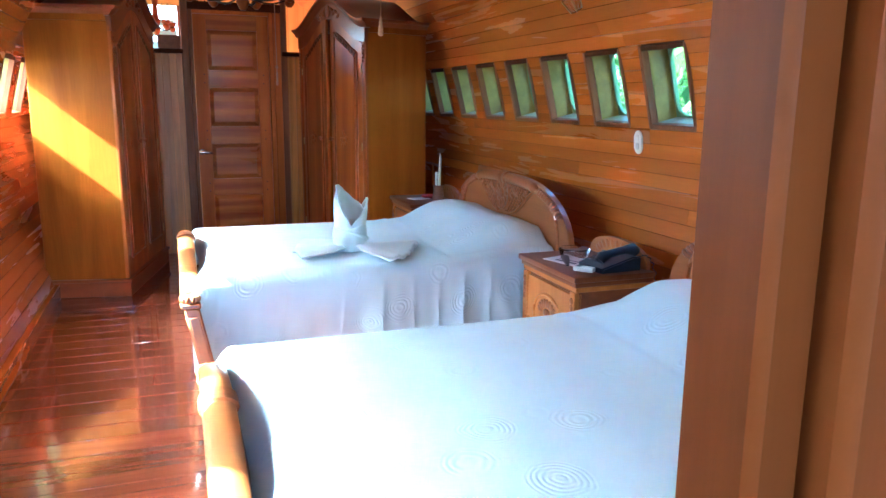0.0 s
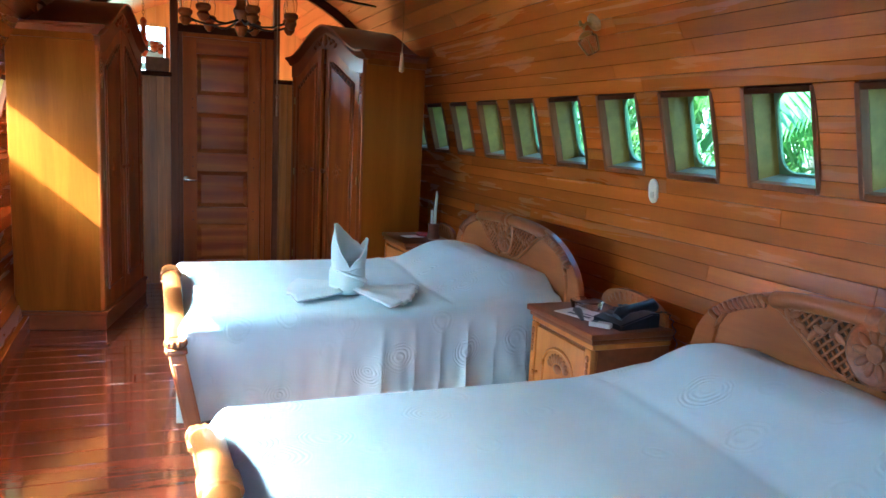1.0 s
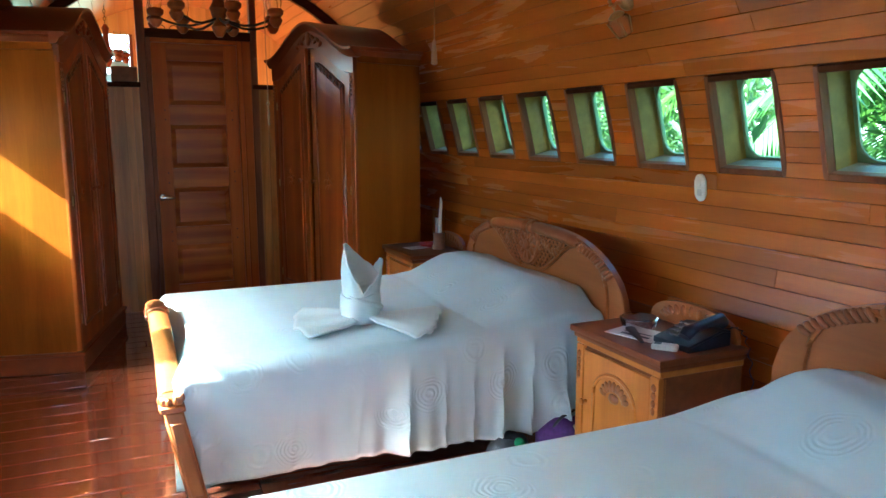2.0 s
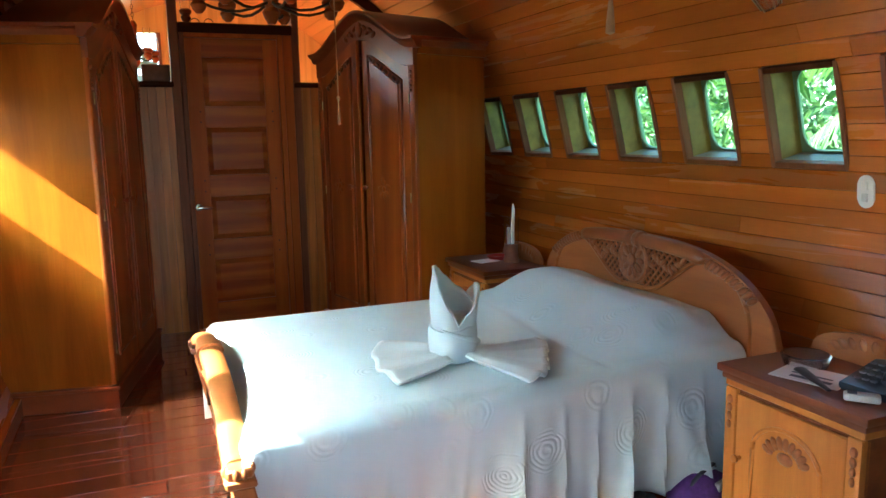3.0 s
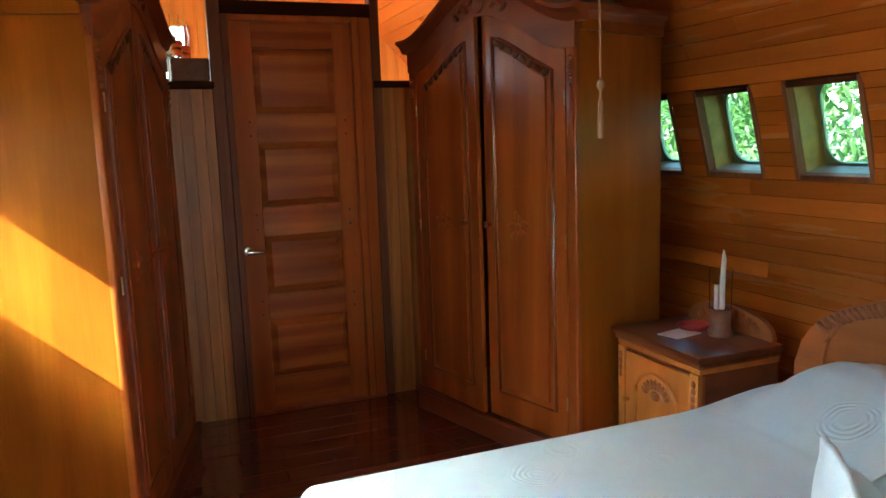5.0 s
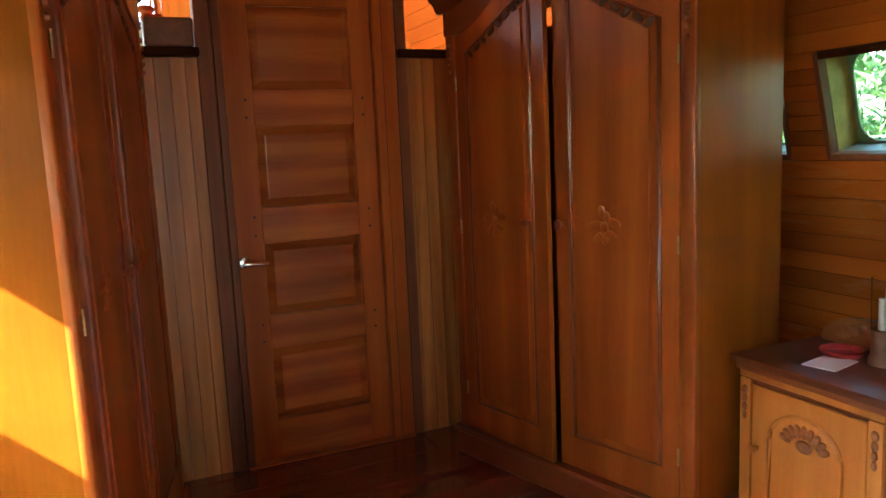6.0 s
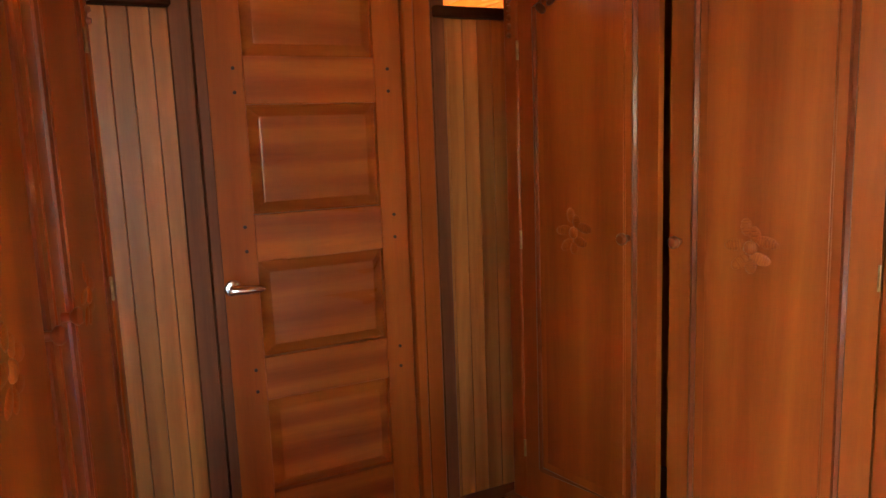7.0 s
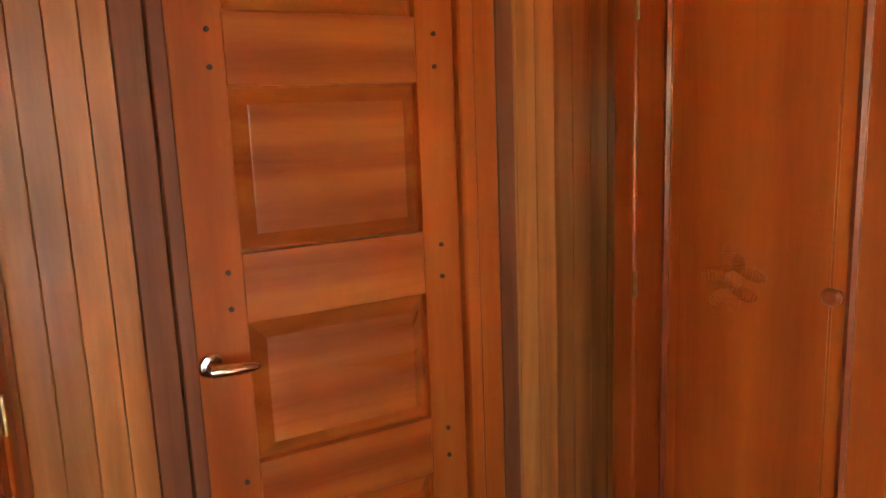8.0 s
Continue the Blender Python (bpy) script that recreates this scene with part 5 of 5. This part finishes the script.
def build_chandelier(name, label, at, arms, radius, ceil_z, group=""):
    ch = thing(name, label, "chandelier", group, m=pose(*at))
    part("stem", lathe([(0.0, -0.07), (0.016, -0.07), (0.03, -0.045), (0.04, -0.02), (0.024, 0.0), (0.034, 0.03), (0.045, 0.07), (0.028, 0.10), (0.022, 0.2), (0.03, 0.25), (0.012, 0.28), (0.0, 0.28)], 20), LAMP_WOOD, ch, "turned wooden stem")
    for k in range(arms):
        a = 2 * math.pi * (k + 0.35) / arms
        c, s = math.cos(a), math.sin(a)
        pts = [(0.02 * c, 0.02 * s, 0.02)] + [((0.02 + (radius - 0.02) * t) * c, (0.02 + (radius - 0.02) * t) * s, 0.02 - 0.04 * math.sin(math.pi * t)) for t in (0.2, 0.4, 0.6, 0.8, 0.93, 1.0)]
        arm = part("arm", tube(pts, 0.0065, 6), IRON, ch, "dark iron arm")
        lamp_cup(arm, pose(radius * c, radius * s, 0.02))
    links = bmesh.new()
    z, k = 0.28, 0
    while at[2] + z < ceil_z:
        ring = [(0.009 * math.cos(t) * (k % 2), 0.009 * math.cos(t) * (1 - k % 2), z + 0.016 + 0.018 * math.sin(t)) for t in [2 * math.pi * j / 10 for j in range(11)]]
        tube(ring, 0.0022, 4, links)
        z += 0.03
        k += 1
    part("chain", links, IRON, ch)


build_chandelier("chandelier", "chandelier with turned wooden cups, glass chimneys and dark iron arms", (0.56, 6.13, 1.905), 7, 0.30, AXIS_Z + R)


def build_fan():
    f = thing("ceiling_fan", "dark brown ceiling fan with four blades and pull cords", "ceiling fan", m=pose(0.66, 5.39, 2.01))
    part("rod", tube([(0, 0, 0.1), (0, 0, 0.60)], 0.012, 10), IRON, f)
    part("motor", lathe([(0.0, -0.06), (0.05, -0.06), (0.085, -0.03), (0.11, 0.0), (0.11, 0.06), (0.07, 0.10), (0.02, 0.12), (0.0, 0.12)], 28), IRON, f)
    for k in range(4):
        m = pose(0, 0, 0, 0, 0, 90 * k + 28) @ pose(0, 0, 0, 10, 0, 0)
        bm = slab([(0.16, -0.05), (0.30, -0.065), (0.55, -0.07), (0.60, -0.04), (0.60, 0.04), (0.55, 0.07), (0.30, 0.065), (0.16, 0.05)], 0.008, "XY", -0.01)
        bmesh.ops.transform(bm, matrix=m, verts=bm.verts)
        bl = part("blade", bm, FAN_WOOD, f)
        br = box((0.09, -0.02, -0.006), (0.2, 0.02, 0.0), 0.002)
        bmesh.ops.transform(br, matrix=m, verts=br.verts)
        part("bracket", br, IRON, bl)
    cord = part("pull_cord", tube([(-0.01, 0, -0.05), (-0.01, 0, -0.3), (-0.008, 0, -0.515)], 0.0022, 5), CREAM, f)
    part("pull", lathe([(0.0, 0.105), (0.006, 0.098), (0.007, 0.09), (0.002, 0.082), (0.002, 0.07), (0.0045, 0.064), (0.0055, 0.002), (0.0, 0.0)], 10, pose(-0.008, 0, -0.62)), CREAM, cord, "cream turned pull at the cord's end")


build_fan()


cord = thing("pull_cord", "thin pale cord hanging from the ceiling", "cord", m=pose(0.835, 4.0, 0))
part("string", tube([(0, 0, AXIS_Z + R), (0.004, 0, 2.1), (0, 0, 1.60)], 0.0013, 5), CREAM, cord)
part("pull", lathe([(0.0, 0.065), (0.004, 0.06), (0.008, 0.02), (0.009, 0.0), (0.0, -0.004)], 10, pose(0, 0, 1.54)), CREAM, cord)


# ---- floor clutter between the beds ----
def build_bag():
    b = thing("bag", "small purple cloth bag lying on the floor", "bag", m=pose(1.72, 4.69, 0.0, 0, 0, 20))
    bm = bmesh.new()
    bmesh.ops.create_uvsphere(bm, u_segments=24, v_segments=14, radius=1, matrix=Matrix.Translation((0, 0, 0.08)) @ Matrix.Diagonal((0.15, 0.10, 0.095, 1)))
    for v in bm.verts:
        v.co.z = max(0.0, v.co.z + 0.02 * noise.noise(v.co * 14))
        v.co.x += 0.012 * noise.noise(v.co * 18 + Vector((5, 0, 0)))
    body = part("bag_body", bm, PURPLE, b)
    part("strap", tube([(-0.12, 0.0, 0.12), (-0.06, -0.03, 0.185), (0.03, -0.03, 0.195), (0.10, 0.0, 0.14)], 0.009, 8, flat=0.5), BLACK_PLASTIC, b)
    part("patch", box((-0.03, -0.085, 0.12), (0.03, -0.065, 0.155), 0.004), PAPER, body)
    g = thing("cloth_bundle", "crumpled green and dark cloth on the floor", "cloth", m=pose(1.45, 4.68, 0.0))
    bm = bmesh.new()
    bmesh.ops.create_uvsphere(bm, u_segments=20, v_segments=10, radius=1, matrix=Matrix.Translation((0, 0, 0.06)) @ Matrix.Diagonal((0.10, 0.07, 0.075, 1)))
    for v in bm.verts:
        v.co.z = max(0.0, v.co.z + 0.03 * noise.noise(v.co * 20))
    part("heap", bm, GREY_CLOTH, g)
    blobs("green_fold", [Matrix.Translation((0.02, -0.05, 0.115)) @ Matrix.Diagonal((0.025, 0.025, 0.02, 1))], GREEN_CLOTH, g)


build_bag()


# ---- the room beyond the partition ----
build_chandelier("far_chandelier", "hanging lamp with turned wooden cups in the room beyond", (0.02, 9.2, 1.98), 4, 0.17, AXIS_Z + R - 0.2)
blk = thing("storage_box", "dark red-brown box standing on the partition ledge", "box", m=pose(0.13, DOOR_Y + 0.02, 1.726))
part("box_body", box((-0.09, -0.045, 0.0), (0.09, 0.045, 0.11), 0.012, seg=3), CLAY, blk)


def build_cabinet():
    c = tagged(new("door_2"), "pale teal door frame with crossbars in the far doorway", "door", kind="structure")
    c.location = (-0.27, Y1 - 0.03, 0)
    for x in (-0.45, 0.0, 0.38):
        part("upright", box((x - 0.03, 0, 0.0), (x + 0.03, 0.03, 2.15), 0.004), TEAL, c)
    for z in (0.3, 1.0, 1.85, 1.97, 2.08):
        part("crossbar", box((-0.48, -0.012, z), (0.48, -0.002, z + 0.07), 0.003), TEAL, c)


build_cabinet()
lamp = thing("table_lamp", "small lamp with orange wooden base on the door beam", "lamp", m=pose(0.345, DOOR_Y + 0.03, 2.165))
lamp_cup(lamp, pose(0, 0, 0))
wire = thing("wire_rack", "thin dark wire hoops standing on the door beam", "wire rack", m=pose(0.43, DOOR_Y + 0.02, 2.115))
for k in range(2):
    part("hoop", tube([(-0.03 + 0.09 * k + 0.03 * math.cos(t), 0, 0.03 * math.sin(t)) for t in [math.pi * j / 10 for j in range(11)]], 0.0035, 5), IRON, wire)


# ---- outside ----
tagged(part("ground", box((-300, -300, -3.2), (300, 300, -3.0)), SOIL), "dark green jungle floor far below the cabin", "ground", kind="structure")


def leaf_cloud(name, label, centre, size, count, leaf, mat, seed):
    rnd = random.Random(seed)
    verts, faces = [], []
    for k in range(count):
        c = Vector(centre) + Vector((rnd.gauss(0, 1) * size[0], rnd.uniform(-1, 1) * size[1], rnd.uniform(-1, 1) * size[2]))
        L = leaf * rnd.uniform(0.5, 1.4)
        rot = Euler((rnd.uniform(-0.9, 0.9), rnd.uniform(-1.2, 1.2), rnd.uniform(0, 6.28))).to_matrix()
        n = len(verts)
        for p in ((-L, 0, 0), (-0.2 * L, 0.32 * L, 0.06 * L), (L, 0, -0.1 * L), (-0.2 * L, -0.32 * L, 0.06 * L)):
            verts.append(c + rot @ Vector(p))
        faces.append((n, n + 1, n + 2, n + 3))
    me = bpy.data.meshes.new(name)
    me.from_pydata(verts, [], faces)
    me.materials.append(mat)
    return tagged(new(name, me), label, "foliage", kind="stuff")


leaf_cloud("jungle_leaves", "dense bright green jungle foliage outside the windows", (5.6, 8.0, 0.4), (0.9, 9.0, 3.6), 72000, 0.075, LEAF, 11)
leaf_cloud("far_jungle", "hazy green forest behind the nearer leaves", (10.0, 12.0, 2.0), (1.5, 22.0, 6.0), 17000, 0.34, LEAF, 12)


def palm_frond(bm, root, heading, length, droop, rise):
    pts = []
    for k in range(15):
        s = k / 14
        pts.append(Vector(root) + Vector((math.cos(heading) * length * s, math.sin(heading) * length * s, rise * length * s - droop * length * s * s)))
    tube(pts, [0.014 * (1 - 0.8 * k / 14) for k in range(15)], 5, bm)
    for k in range(1, 57):
        s = k / 57
        i = min(13, int(s * 14))
        p = pts[i].lerp(pts[i + 1], s * 14 - i)
        d = (pts[i + 1] - pts[i]).normalized()
        side = d.cross(Vector((0, 0, 1))).normalized()
        L = 0.42 * length * math.sin(math.pi * (0.12 + 0.85 * s)) * 0.75
        for sg in (-1, 1):
            tip = p + (0.75 * side * sg + 0.55 * d + Vector((0, 0, -0.28))) * L
            m1 = p.lerp(tip, 0.5) + Vector((0, 0, 0.05 * L))
            wv = d * 0.016
            a = [bm.verts.new(q) for q in (p - wv, p + wv, m1 + wv, tip, m1 - wv)]
            bm.faces.new(a)


def build_palm(at, height, seed):
    rnd = random.Random(seed)
    palm = thing("palm_tree", "slender palm with long feathery green fronds outside the windows", "palm", "palms outside", m=pose(*at))
    part("trunk", tube([(0, 0, 0), (0.05, 0.05, height * 0.5), (0.0, 0.12, height)], [0.11, 0.085, 0.07], 12), BARK, palm)
    bm = bmesh.new()
    for k in range(13):
        palm_frond(bm, (0, 0.12, height), 2 * math.pi * k / 13 + rnd.uniform(-0.2, 0.2), rnd.uniform(1.5, 2.2), rnd.uniform(0.6, 1.1), rnd.uniform(0.3, 0.9))
    part("crown", bm, PALM, palm)


for at, hgt, sd in (((8.2, 9.0, -3.0), 5.2, 1), ((7.6, 12.5, -3.0), 4.6, 2), ((4.7, 5.0, -3.0), 4.6, 3)):
    build_palm(at, hgt, sd)

sapling = thing("sapling", "slender pale sapling trunk with a few side branches outside the windows", "tree", m=pose(6.8, 9.5, -3.0))
part("trunk", tube([(0.1, -0.15, 0), (0.05, -0.05, 2.5), (0.0, 0.0, 4.3), (-0.05, 0.08, 5.2), (0.1, 0.1, 7.0)], [0.075, 0.06, 0.05, 0.045, 0.025], 10), PALE_BARK, sapling)
for z, ex, ey in ((4.6, 0.5, 0.7), (5.1, -0.4, -0.6), (5.8, 0.3, -0.7)):
    part("branch", tube([(-0.02, 0.03, z), (ex * 0.4, ey * 0.4, z + 0.3), (ex, ey, z + 0.9)], [0.022, 0.016, 0.006], 7), PALE_BARK, sapling)
